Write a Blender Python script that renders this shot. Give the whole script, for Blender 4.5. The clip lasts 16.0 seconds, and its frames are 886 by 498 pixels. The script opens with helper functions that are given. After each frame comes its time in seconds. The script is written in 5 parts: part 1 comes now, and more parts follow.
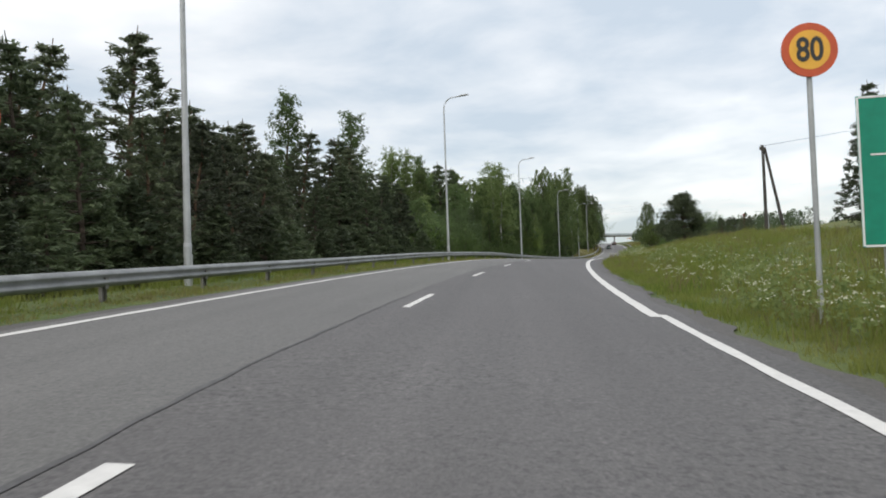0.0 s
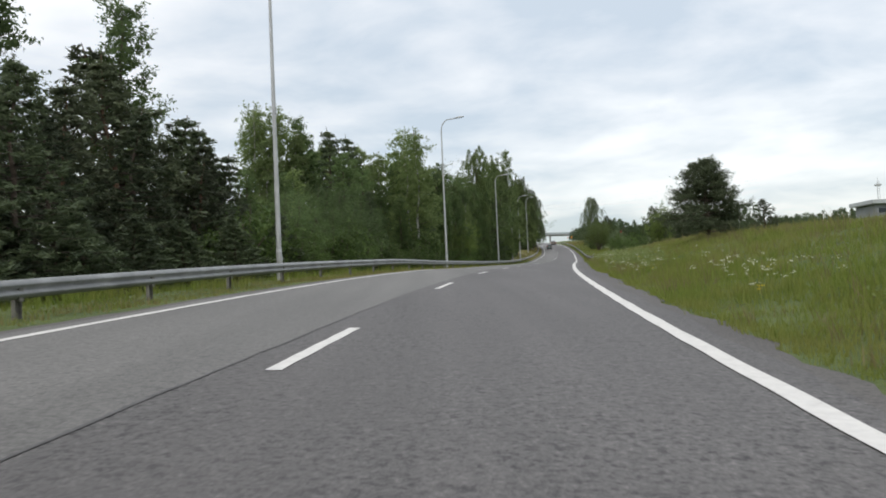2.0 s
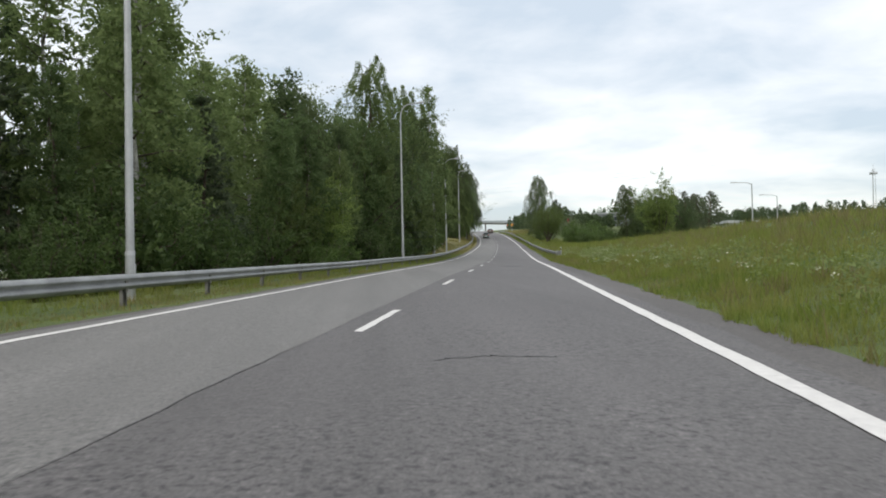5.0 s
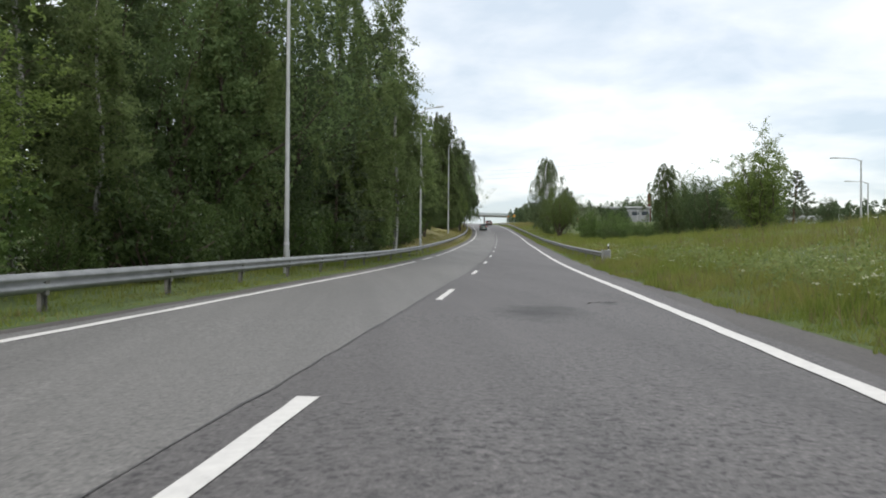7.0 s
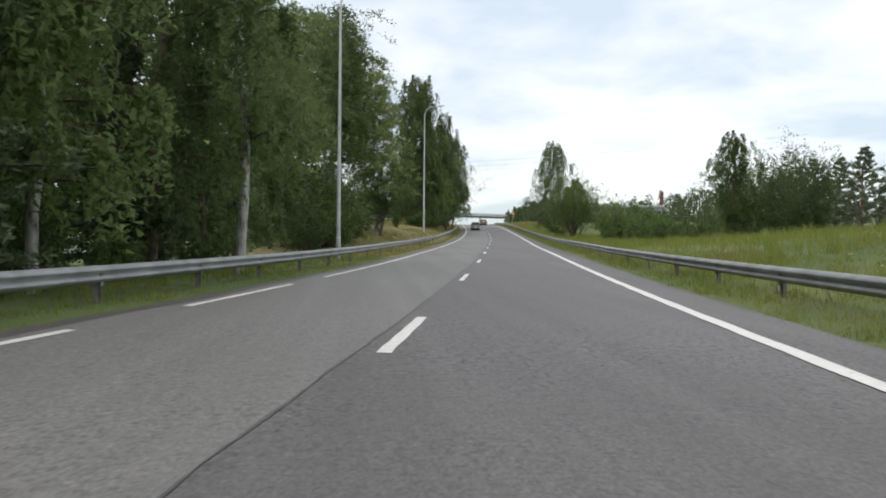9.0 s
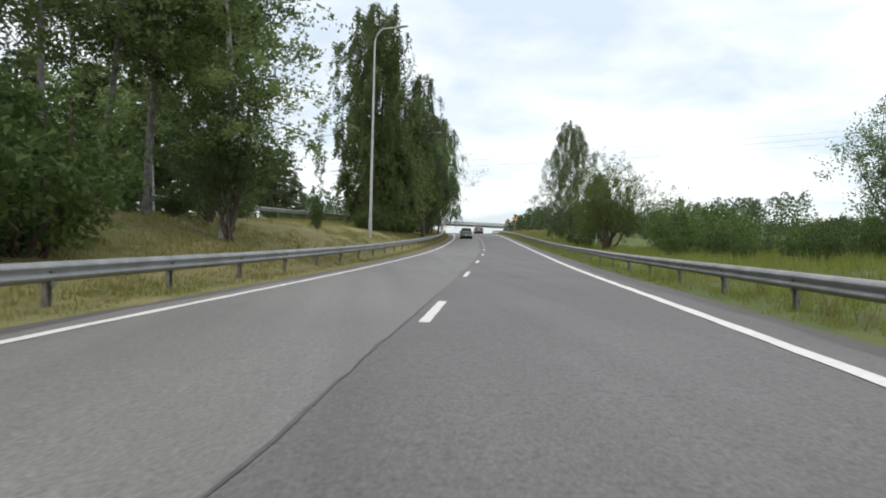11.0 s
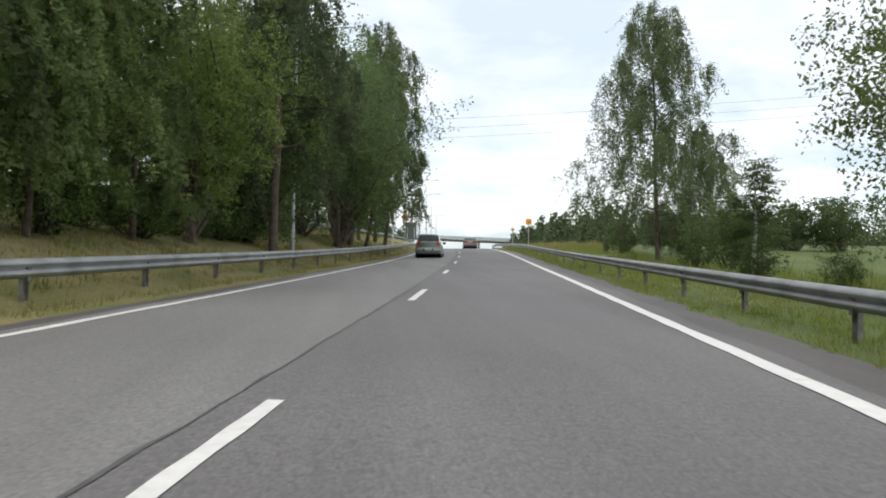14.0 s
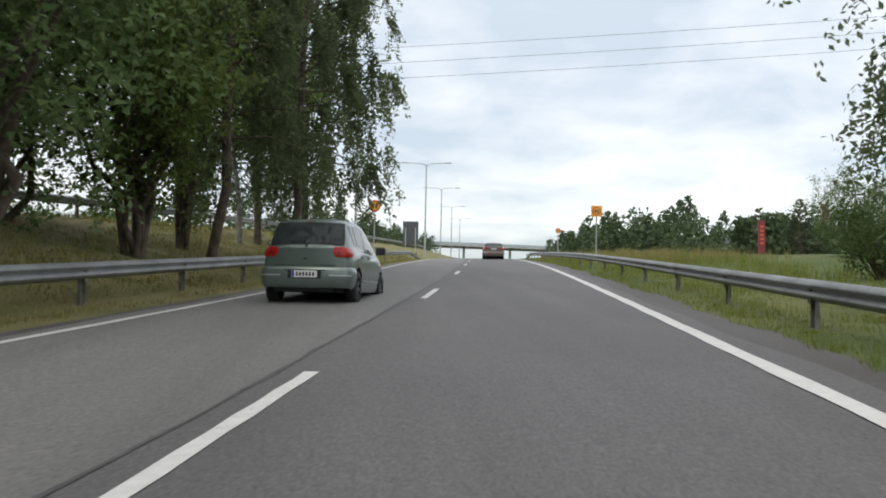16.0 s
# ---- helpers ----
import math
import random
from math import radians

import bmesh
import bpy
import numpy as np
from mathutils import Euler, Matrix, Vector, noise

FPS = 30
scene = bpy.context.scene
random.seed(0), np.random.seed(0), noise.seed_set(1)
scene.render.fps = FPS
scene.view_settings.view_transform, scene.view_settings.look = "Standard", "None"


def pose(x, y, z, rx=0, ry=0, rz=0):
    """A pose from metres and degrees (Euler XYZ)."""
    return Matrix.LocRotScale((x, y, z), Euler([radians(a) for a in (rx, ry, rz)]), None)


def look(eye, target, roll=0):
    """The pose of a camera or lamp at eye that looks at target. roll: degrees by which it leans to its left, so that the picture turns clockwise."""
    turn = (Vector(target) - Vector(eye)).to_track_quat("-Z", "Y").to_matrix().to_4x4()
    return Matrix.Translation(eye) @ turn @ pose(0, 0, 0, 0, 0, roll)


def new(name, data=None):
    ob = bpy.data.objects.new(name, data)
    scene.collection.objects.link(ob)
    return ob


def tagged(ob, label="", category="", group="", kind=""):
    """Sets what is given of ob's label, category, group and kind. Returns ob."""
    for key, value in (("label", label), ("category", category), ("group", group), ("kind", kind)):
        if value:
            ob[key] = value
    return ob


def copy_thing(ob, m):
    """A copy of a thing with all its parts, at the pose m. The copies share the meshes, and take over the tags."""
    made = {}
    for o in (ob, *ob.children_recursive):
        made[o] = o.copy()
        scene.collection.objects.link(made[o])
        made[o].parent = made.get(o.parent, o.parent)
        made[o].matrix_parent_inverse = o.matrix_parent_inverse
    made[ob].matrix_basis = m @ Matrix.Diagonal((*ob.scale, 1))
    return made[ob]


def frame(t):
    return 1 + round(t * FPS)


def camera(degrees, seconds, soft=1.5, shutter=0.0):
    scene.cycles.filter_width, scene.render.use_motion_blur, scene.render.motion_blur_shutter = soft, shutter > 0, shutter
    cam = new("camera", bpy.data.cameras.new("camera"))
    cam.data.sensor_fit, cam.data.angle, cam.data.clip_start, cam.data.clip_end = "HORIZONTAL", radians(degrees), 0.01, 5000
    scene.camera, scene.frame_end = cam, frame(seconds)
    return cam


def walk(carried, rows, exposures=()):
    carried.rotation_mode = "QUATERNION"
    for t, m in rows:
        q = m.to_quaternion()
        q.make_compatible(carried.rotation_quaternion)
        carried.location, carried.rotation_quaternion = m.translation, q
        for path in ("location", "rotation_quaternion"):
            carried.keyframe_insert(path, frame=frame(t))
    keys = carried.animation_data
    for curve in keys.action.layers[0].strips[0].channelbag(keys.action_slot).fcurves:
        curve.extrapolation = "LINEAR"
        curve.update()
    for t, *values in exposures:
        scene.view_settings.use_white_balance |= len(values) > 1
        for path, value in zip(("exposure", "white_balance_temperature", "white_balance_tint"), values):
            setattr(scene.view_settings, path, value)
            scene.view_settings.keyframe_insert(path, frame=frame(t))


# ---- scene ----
# A two-lane slip road climbing through a wooded verge towards a road bridge, under a bright overcast sky.
from math import sin, cos, pi

PATH = [
    (0, 1.650, 3.314, 1.045, 3.87, 2.24, 1.93),
    (0.5, 1.763, 10.497, 1.335, 2.42, 2.14, 2.03),
    (1, 2.116, 18.161, 1.666, 1.22, 2.11, 2.07),
    (1.5, 2.556, 25.614, 1.976, 0.28, 2.08, 2.63),
    (2, 3.165, 33.069, 2.258, -0.72, 2.10, 2.51),
    (2.5, 3.795, 40.275, 2.534, -1.79, 2.22, 2.38),
    (3, 4.787, 48.652, 2.858, -2.65, 2.06, 2.52),
    (3.5, 5.712, 55.440, 3.069, -3.56, 1.94, 2.12),
    (4, 6.773, 62.753, 3.275, -4.56, 1.65, 2.53),
    (4.7, 8.224, 73.156, 3.518, -5.23, 1.15, 1.61),
    (5.2, 9.351, 80.641, 3.681, -5.34, 1.03, 0.69),
    (5.7, 10.528, 88.237, 3.833, -5.35, 0.93, -0.11),
    (6.5, 12.517, 100.759, 4.067, -5.31, 0.72, -0.57),
    (7, 13.911, 108.684, 4.200, -5.42, 0.57, -0.44),
    (7.5, 15.135, 115.610, 4.318, -5.63, 0.44, -0.48),
    (8, 16.535, 123.630, 4.439, -5.76, 0.45, -0.18),
    (8.5, 17.874, 131.542, 4.566, -5.67, 0.59, -0.28),
    (9.2, 19.664, 141.970, 4.765, -5.62, 0.84, -0.56),
    (9.7, 20.944, 149.540, 4.944, -5.72, 1.02, -0.76),
    (10.2, 22.324, 157.650, 5.173, -5.80, 1.20, -0.97),
    (11, 24.744, 172.072, 5.652, -5.72, 1.48, -1.36),
    (11.5, 26.797, 183.743, 6.080, -5.79, 1.76, -1.40),
    (12, 28.464, 193.531, 6.452, -5.88, 2.03, -1.31),
    (12.5, 29.906, 201.574, 6.766, -5.77, 2.07, -1.02),
    (13, 31.485, 210.329, 7.158, -5.82, 2.20, -1.10),
    (13.5, 32.842, 217.703, 7.496, -5.81, 2.51, -0.65),
    (14, 34.267, 226.883, 7.952, -5.36, 2.68, -0.93),
    (14.5, 35.536, 234.902, 8.370, -4.78, 2.91, -0.76),
    (15, 36.882, 243.683, 8.852, -4.16, 3.06, -1.10),
    (15.5, 38.101, 252.380, 9.347, -3.67, 3.15, -1.11),
    (16, 39.348, 261.241, 9.850, -3.14, 3.19, -1.16),
]
cam = camera(56.55, 16.0, soft=1.85, shutter=0.06)
walk(cam, [(t, pose(x, y, z, 90 + pitch, roll, yaw)) for t, x, y, z, yaw, pitch, roll in PATH],
     exposures=((0, -0.15), (3.5, -0.12), (6.5, 0.0), (11, 0.1), (13.5, 0.2), (14.5, 0.08), (16, -0.05)))

# ---- light: overcast sky, brighter towards the zenith, and a weak wide sun ----
SUN_ELEV, SUN_AZ = radians(48), radians(215)
world = bpy.data.worlds.new("overcast_sky")
scene.world = world
world.use_nodes = True


def build_sky():
    nt = world.node_tree
    nt.nodes.clear()
    N, L = nt.nodes.new, nt.links.new
    out, bg = N("ShaderNodeOutputWorld"), N("ShaderNodeBackground")
    tc, sep = N("ShaderNodeTexCoord"), N("ShaderNodeSeparateXYZ")
    L(tc.outputs["Generated"], sep.inputs[0])

    def math_node(op, a, b=None, clamp=False):
        n = N("ShaderNodeMath")
        n.operation, n.use_clamp = op, clamp
        for k, v in enumerate((a, b)):
            if v is None:
                continue
            if isinstance(v, (int, float)):
                n.inputs[k].default_value = v
            else:
                L(v, n.inputs[k])
        return n.outputs[0]

    up = math_node("MAXIMUM", sep.outputs[2], 0.0)
    den = math_node("ADD", up, 0.16)
    comb = N("ShaderNodeCombineXYZ")
    L(math_node("DIVIDE", sep.outputs[0], den), comb.inputs[0])
    L(math_node("DIVIDE", sep.outputs[1], den), comb.inputs[1])
    comb.inputs[2].default_value = 3.7

    def noise_node(scale, detail, rough, dist):
        n = N("ShaderNodeTexNoise")
        n.inputs["Scale"].default_value, n.inputs["Detail"].default_value = scale, detail
        n.inputs["Roughness"].default_value, n.inputs["Distortion"].default_value = rough, dist
        L(comb.outputs[0], n.inputs["Vector"])
        return n.outputs["Fac"]

    big = noise_node(0.62, 4.0, 0.5, 0.3)
    fine = noise_node(2.3, 6.0, 0.55, 0.2)
    mixv = math_node("ADD", math_node("MULTIPLY", big, 0.72), math_node("MULTIPLY", fine, 0.28))
    ramp = N("ShaderNodeValToRGB")
    L(mixv, ramp.inputs[0])
    el = ramp.color_ramp.elements
    el[0].position, el[0].color = 0.415, (0.60, 0.66, 0.71, 1)
    el[1].position, el[1].color = 0.575, (1.10, 1.085, 1.05, 1)
    mid = el.new(0.49)
    mid.color = (0.84, 0.855, 0.86, 1)
    # overcast luminance: the zenith is brighter than the horizon
    lum = math_node("ADD", math_node("MULTIPLY", up, 0.95), 0.90)
    sky = N("ShaderNodeTexSky")
    sky.sky_type, sky.sun_disc = "NISHITA", False
    sky.sun_elevation, sky.sun_rotation = SUN_ELEV, SUN_AZ
    scl = N("ShaderNodeVectorMath")
    scl.operation = "SCALE"
    L(ramp.outputs[0], scl.inputs[0])
    L(lum, scl.inputs["Scale"])
    skys = N("ShaderNodeVectorMath")
    skys.operation = "SCALE"
    L(sky.outputs[0], skys.inputs[0])
    skys.inputs["Scale"].default_value = 0.05
    add = N("ShaderNodeVectorMath")
    add.operation = "ADD"
    L(scl.outputs[0], add.inputs[0])
    L(skys.outputs[0], add.inputs[1])
    L(add.outputs[0], bg.inputs[0])
    bg.inputs[1].default_value = 0.86
    L(bg.outputs[0], out.inputs[0])


build_sky()
sun_data = bpy.data.lights.new("sun", "SUN")
sun_data.energy, sun_data.angle, sun_data.color = 1.1, radians(30), (1.0, 0.94, 0.86)
sun = new("sun", sun_data)
sun.matrix_world = look((0, 0, 80), (80 * cos(SUN_ELEV) * sin(SUN_AZ + pi), 80 * cos(SUN_ELEV) * cos(SUN_AZ + pi), 80 - 80 * sin(SUN_ELEV)))

# ---- the line of the road: heading, gradient and cross-fall every 12 m ----
STEP = 12.0
HEADING = [3.46, 1.73, 0.0, -1.73, -3.45, -5.19, -6.71, -8.14, -9.32, -9.79, -10.03, -10.29, -10.27, -10.16, -9.95, -9.96, -9.84,
           -9.56, -9.33, -9.53, -9.48, -8.93, -8.31, -7.91, -7.67, -7.21, -6.54, -5.9, -5.6, -5.6, -5.8, -6.0]
GRADE = [2.2, 2.24, 2.3, 2.37, 2.29, 2.12, 2.04, 1.56, 1.18, 1.13, 1.11, 1.02, 0.94, 0.85, 1.23, 1.59, 1.9, 2.17, 2.09, 2.32, 2.58,
         2.78, 3.07, 3.18, 3.22, 3.51, 3.6, 3.5, 3.2, 2.95, 2.8, 2.7]
FALL = [1.98, 1.52, 0.61, -0.12, 1.1, 0.93, 0.64, 0.53, -0.24, -1.29, -1.2]
# superelevation through the bends every 24 m, turned about the right-hand lane
BANK = [1.45, 1.45, 1.68, 2.15, 2.3, 0.63, -0.44, -0.27, -0.48, -0.52, -0.24, 0.36, 0.38, 0.2, 0.2]
S0, S1 = -90.0, 760.0
SS = np.arange(S0, S1 + 0.5, 1.0)
_ks = np.r_[S0, -24 + STEP * np.arange(len(HEADING)), 420, 600, S1]
_hd = np.radians(np.interp(SS, _ks, np.r_[HEADING[0] + 4, HEADING, -6.6, -7.2, -7.6]))
_gr = np.radians(np.interp(SS, _ks, np.r_[2.0, GRADE, 2.45, 1.9, 0.5]))
_bk = np.radians(np.interp(SS, np.r_[S0, -24 + 36 * np.arange(len(FALL)), 420], np.r_[2.0, FALL, 0.0]))
_se = np.radians(np.interp(SS, np.r_[S0, -24 + 24 * np.arange(len(BANK)), 420], np.r_[BANK[0], BANK, 0.0]))
_dir = np.stack([-np.sin(_hd) * np.cos(_gr), np.cos(_hd) * np.cos(_gr), np.sin(_gr)], -1)
LINE = np.concatenate([[[0, 0, 0]], np.cumsum((_dir[1:] + _dir[:-1]) / 2, 0)])
LINE -= LINE[int(-S0)]
LINE[:, 2] += np.sin(_se) * 1.4
_bk += _se


def rp(s, d, z=0.0):
    """World places for distances s along the road, d to its right and z above its surface (arrays or numbers)."""
    s, d, z = np.broadcast_arrays(np.asarray(s, float), np.asarray(d, float), np.asarray(z, float))
    h, b = np.interp(s, SS, _hd), np.interp(s, SS, _bk)
    c = np.stack([np.interp(s, SS, LINE[:, k]) for k in range(3)], -1)
    return c + np.stack([np.cos(h) * d, np.sin(h) * d, z - np.sin(b) * np.clip(d, -6, 6)], -1)


def heading(s):
    return float(np.degrees(np.interp(s, SS, _hd)))


def place(s, d, z=None, turn=0.0):
    """A pose at a place by the road, facing along it."""
    z = tz(s, d) if z is None else z
    v = rp(s, d, z)
    return pose(float(v[0]), float(v[1]), float(v[2]), 0, 0, heading(s) + turn)


def sstep(x, a, b):
    t = np.clip((np.asarray(x, float) - a) / (b - a), 0, 1)
    return t * t * (3 - 2 * t)


# upper carriageway on the left: its right-hand barrier
def upper_d(s):
    return np.interp(s, [60, 130, 165, 182, 196, 250, 300, 330, 360, 420], [-34, -31, -25, -17, -13.4, -13, -12, -10.6, -10, -9.8])


def upper_z(s):
    return np.interp(s, [120, 260, 300, 330, 400, 460], [1.9, 1.85, 1.75, 1.55, 1.5, 0.6])


def tz(s, d):
    """The ground's height over the road's surface."""
    s, d = np.broadcast_arrays(np.asarray(s, float), np.asarray(d, float))
    # right: a grass bank that dies away where the barrier begins
    k = np.interp(s, [-40, 20, 40, 64, 80, 110, 140, 165, 190, 225, 260, 300, 340, 600], [.15, .14, .17, .2, .22, .21, .18, .15, .08, -.01, -.01, .06, .06, .06])
    far = np.interp(s, [-40, 40, 62, 95, 125, 165, 200, 240, 600], [.07, .07, .03, .03, .07, .06, .04, .01, .01])
    reach = np.interp(s, [42, 62, 95, 125], [11, 6.3, 6.6, 11])
    right = -0.05 + k * np.clip(d - 5.0, 0, reach) + far * np.clip(d - 5.0 - reach, 0, 60)
    # left: flat under the wood, then an embankment up to the other carriageway
    flat = np.interp(-d, [4.0, 5.5, 8, 14, 60], [-.04, -.08, -.14, -.3, -1.0])
    ud, uz = upper_d(s), upper_z(s)
    rise = uz * np.clip((-d - 5.2) / np.maximum(-ud - 5.2, 0.5), 0, 1) ** np.interp(s, [206, 216, 236, 262], [.75, .5, .5, .75]) + 0.02 * np.clip(-d - 26, 0, 40) - 0.04
    w = sstep(s, 176, 204)
    left = flat * (1 - w) + rise * w
    out = np.where(d > 0, right, left)
    return np.where(np.abs(d) < 4.0, -0.09, out)


# ---- materials ----
def material(name, build):
    m = bpy.data.materials.new(name)
    m.use_nodes = True
    nt = m.node_tree
    b = nt.nodes["Principled BSDF"]
    build(nt, b)
    return m


def socket_noise(nt, scale, detail=4.0, rough=0.55, coord="Object", stretch=None):
    tc = nt.nodes.new("ShaderNodeTexCoord")
    n = nt.nodes.new("ShaderNodeTexNoise")
    n.inputs["Scale"].default_value, n.inputs["Detail"].default_value, n.inputs["Roughness"].default_value = scale, detail, rough
    src = tc.outputs[coord]
    if stretch:
        mp = nt.nodes.new("ShaderNodeMapping")
        mp.inputs["Scale"].default_value = stretch
        nt.links.new(src, mp.inputs[0])
        src = mp.outputs[0]
    nt.links.new(src, n.inputs["Vector"])
    return n.outputs["Fac"]


def ramp_of(nt, fac, stops):
    r = nt.nodes.new("ShaderNodeValToRGB")
    nt.links.new(fac, r.inputs[0])
    el = r.color_ramp.elements
    while len(el) < len(stops):
        el.new(0.5)
    for e, (p, c) in zip(el, stops):
        e.position, e.color = p, (*c, 1) if len(c) == 3 else c
    return r.outputs[0]


def blend(nt, mode, fac, a, b):
    m = nt.nodes.new("ShaderNodeMix")
    m.data_type, m.blend_type = "RGBA", mode
    for sock, v in ((m.inputs[0], fac), (m.inputs[6], a), (m.inputs[7], b)):
        if isinstance(v, (int, float)):
            sock.default_value = v
        elif isinstance(v, tuple):
            sock.default_value = (*v, 1)
        else:
            nt.links.new(v, sock)
    return m.outputs[2]


def bump(nt, b, height, strength, dist=0.01):
    n = nt.nodes.new("ShaderNodeBump")
    n.inputs["Strength"].default_value, n.inputs["Distance"].default_value = strength, dist
    nt.links.new(height, n.inputs["Height"])
    nt.links.new(n.outputs[0], b.inputs["Normal"])


def surface(name, colour, rough=0.6, metal=0.0, vary=0.2, scale=6.0, grain=40.0, relief=0.15, coat=0.0):
    """A surface with stains at one scale and grain at another."""
    def build(nt, b):
        lo = tuple(c * (1 - vary) for c in colour)
        hi = tuple(min(1.0, c * (1 + vary)) for c in colour)
        base = ramp_of(nt, socket_noise(nt, scale), [(0.32, lo), (0.68, hi)])
        g = socket_noise(nt, grain, 3.0)
        nt.links.new(blend(nt, "OVERLAY", 0.35 * min(1, vary * 3), base, ramp_of(nt, g, [(0.3, (.3, .3, .3)), (0.7, (.7, .7, .7))])), b.inputs["Base Color"])
        b.inputs["Roughness"].default_value, b.inputs["Metallic"].default_value = rough, metal
        b.inputs["Coat Weight"].default_value = coat
        if relief:
            bump(nt, b, g, relief)
    return material(name, build)


def along(nt, stops):
    """A value that changes with the distance up the road: stops of (metres, value)."""
    tc, sep, mr = (nt.nodes.new(k) for k in ("ShaderNodeTexCoord", "ShaderNodeSeparateXYZ", "ShaderNodeMapRange"))
    nt.links.new(tc.outputs["Object"], sep.inputs[0])
    nt.links.new(sep.outputs[1], mr.inputs["Value"])
    a, b = stops[0][0], stops[-1][0]
    mr.inputs["From Min"].default_value, mr.inputs["From Max"].default_value = a, b
    return ramp_of(nt, mr.outputs[0], [((y - a) / (b - a), (v, v, v)) for y, v in stops])


def asphalt(name, dark, light, patch, stains=(), wear=((-60, 1.0), (300, 1.0))):
    """Asphalt: cloudy wear, lengthwise streaks, stone grain and dark pits where stones have come out."""
    def build(nt, b):
        big = socket_noise(nt, 0.15, 5.0, 0.6)
        streak = socket_noise(nt, 1.0, 3.0, 0.5, stretch=(1.6, 0.04, 1))
        grit = socket_noise(nt, 42.0, 2.0, 0.7)
        stone = socket_noise(nt, 17.0, 3.0, 0.7)
        base = ramp_of(nt, big, [(0.3, dark), (0.7, light)])
        base = blend(nt, "MULTIPLY", 1.0, base, along(nt, wear))
        base = blend(nt, "OVERLAY", 0.45, base, ramp_of(nt, streak, [(0.3, (.36, .36, .36)), (0.7, (.62, .62, .62))]))
        base = blend(nt, "OVERLAY", 0.75, base, ramp_of(nt, grit, [(0.3, (.22, .22, .22)), (0.75, (.8, .78, .78))]))
        # stones are lost in blotches, most of all on the older stretch at the foot of the road
        coarse = ramp_of(nt, socket_noise(nt, 0.3, 4.0, 0.6), [(0.40, (patch * 0.35,) * 3), (0.58, (patch,) * 3)])
        coarse = blend(nt, "MULTIPLY", 1.0, coarse, along(nt, ((0, .7), (30, 1.0), (145, .95), (185, .4), (300, .35))))
        base = blend(nt, "MULTIPLY", coarse, base, ramp_of(nt, stone, [(0.36, (.24, .235, .25)), (0.47, (.9, .9, .9)), (0.60, (1.0, 1.0, 1.0)), (0.68, (1.45, 1.42, 1.42))]))
        # oil stains: centre, turn, half width and half length
        tc = nt.nodes.new("ShaderNodeTexCoord")
        for (x, y), turn, wx, wy, tone in stains:
            mp, ln = nt.nodes.new("ShaderNodeMapping"), nt.nodes.new("ShaderNodeVectorMath")
            mp.vector_type = "TEXTURE"
            mp.inputs["Location"].default_value, mp.inputs["Rotation"].default_value = (x, y, 0), (0, 0, radians(turn))
            mp.inputs["Scale"].default_value = (wx, wy, 1e4)
            nt.links.new(tc.outputs["Object"], mp.inputs[0])
            ln.operation = "LENGTH"
            nt.links.new(mp.outputs[0], ln.inputs[0])
            ad = nt.nodes.new("ShaderNodeMath")
            ad.operation = "MULTIPLY_ADD"
            nt.links.new(socket_noise(nt, 1.7, 5.0, 0.65), ad.inputs[0])
            ad.inputs[1].default_value = 0.9
            nt.links.new(ln.outputs["Value"], ad.inputs[2])
            base = blend(nt, "MULTIPLY", 1.0, base, ramp_of(nt, ad.outputs[0], [(0.55, (tone, tone, tone)), (1.25, (1, 1, 1))]))
        nt.links.new(base, b.inputs["Base Color"])
        b.inputs["Roughness"].default_value = 0.72
        bump(nt, b, stone, 0.5, 0.008)
    return material(name, build)


_st = lambda s, d: tuple(rp(s, d)[:2].tolist())
M_ROAD_R = asphalt("asphalt_dark", (.094, .089, .089), (.128, .123, .122), 1.0,
                   [(_st(121.6, 1.55), heading(121), 1.45, 3.0, 0.36), (_st(123.6, 2.75), heading(121), 0.35, 0.9, 0.55), (_st(196, 1.3), heading(196), 0.7, 2.5, 0.82)], ((0, .86), (40, .84), (110, .9), (180, 1.0), (300, 1.0)))
M_ROAD_L = asphalt("asphalt_worn", (.132, .130, .125), (.168, .166, .159), 0.6, (), ((0, .78), (25, .8), (60, .93), (110, 1.0), (300, 1.0)))
M_SHOULDER = asphalt("gravelly_shoulder", (.060, .054, .050), (.098, .090, .084), 0.9)
M_TAR = surface("tar_seam", (.065, .064, .065), 0.7, vary=0.3)


def build_paint(nt, b):
    n = socket_noise(nt, 9.0, 6.0, 0.7)
    nt.links.new(ramp_of(nt, n, [(0.27, (.30, .295, .29)), (0.36, (.52, .51, .495)), (0.7, (.63, .62, .595))]), b.inputs["Base Color"])
    b.inputs["Roughness"].default_value = 0.7
    bump(nt, b, socket_noise(nt, 60.0), 0.3, 0.004)


M_PAINT = material("road_paint", build_paint)


def build_ground(nt, b):
    big = socket_noise(nt, 0.08, 5.0, 0.6)
    mid = socket_noise(nt, 0.9, 5.0, 0.65)
    fine = socket_noise(nt, 14.0, 4.0, 0.7)
    base = ramp_of(nt, big, [(0.3, (.05, .085, .018)), (0.55, (.08, .105, .026)), (0.75, (.135, .14, .045))])
    base = blend(nt, "OVERLAY", 0.6, base, ramp_of(nt, mid, [(0.3, (.32, .36, .3)), (0.7, (.68, .64, .55))]))
    base = blend(nt, "OVERLAY", 0.6, base, ramp_of(nt, fine, [(0.3, (.25, .25, .25)), (0.7, (.72, .72, .72))]))
    nt.links.new(base, b.inputs["Base Color"])
    b.inputs["Roughness"].default_value = 0.95
    bump(nt, b, fine, 0.8, 0.05)


M_GROUND = material("meadow_ground", build_ground)


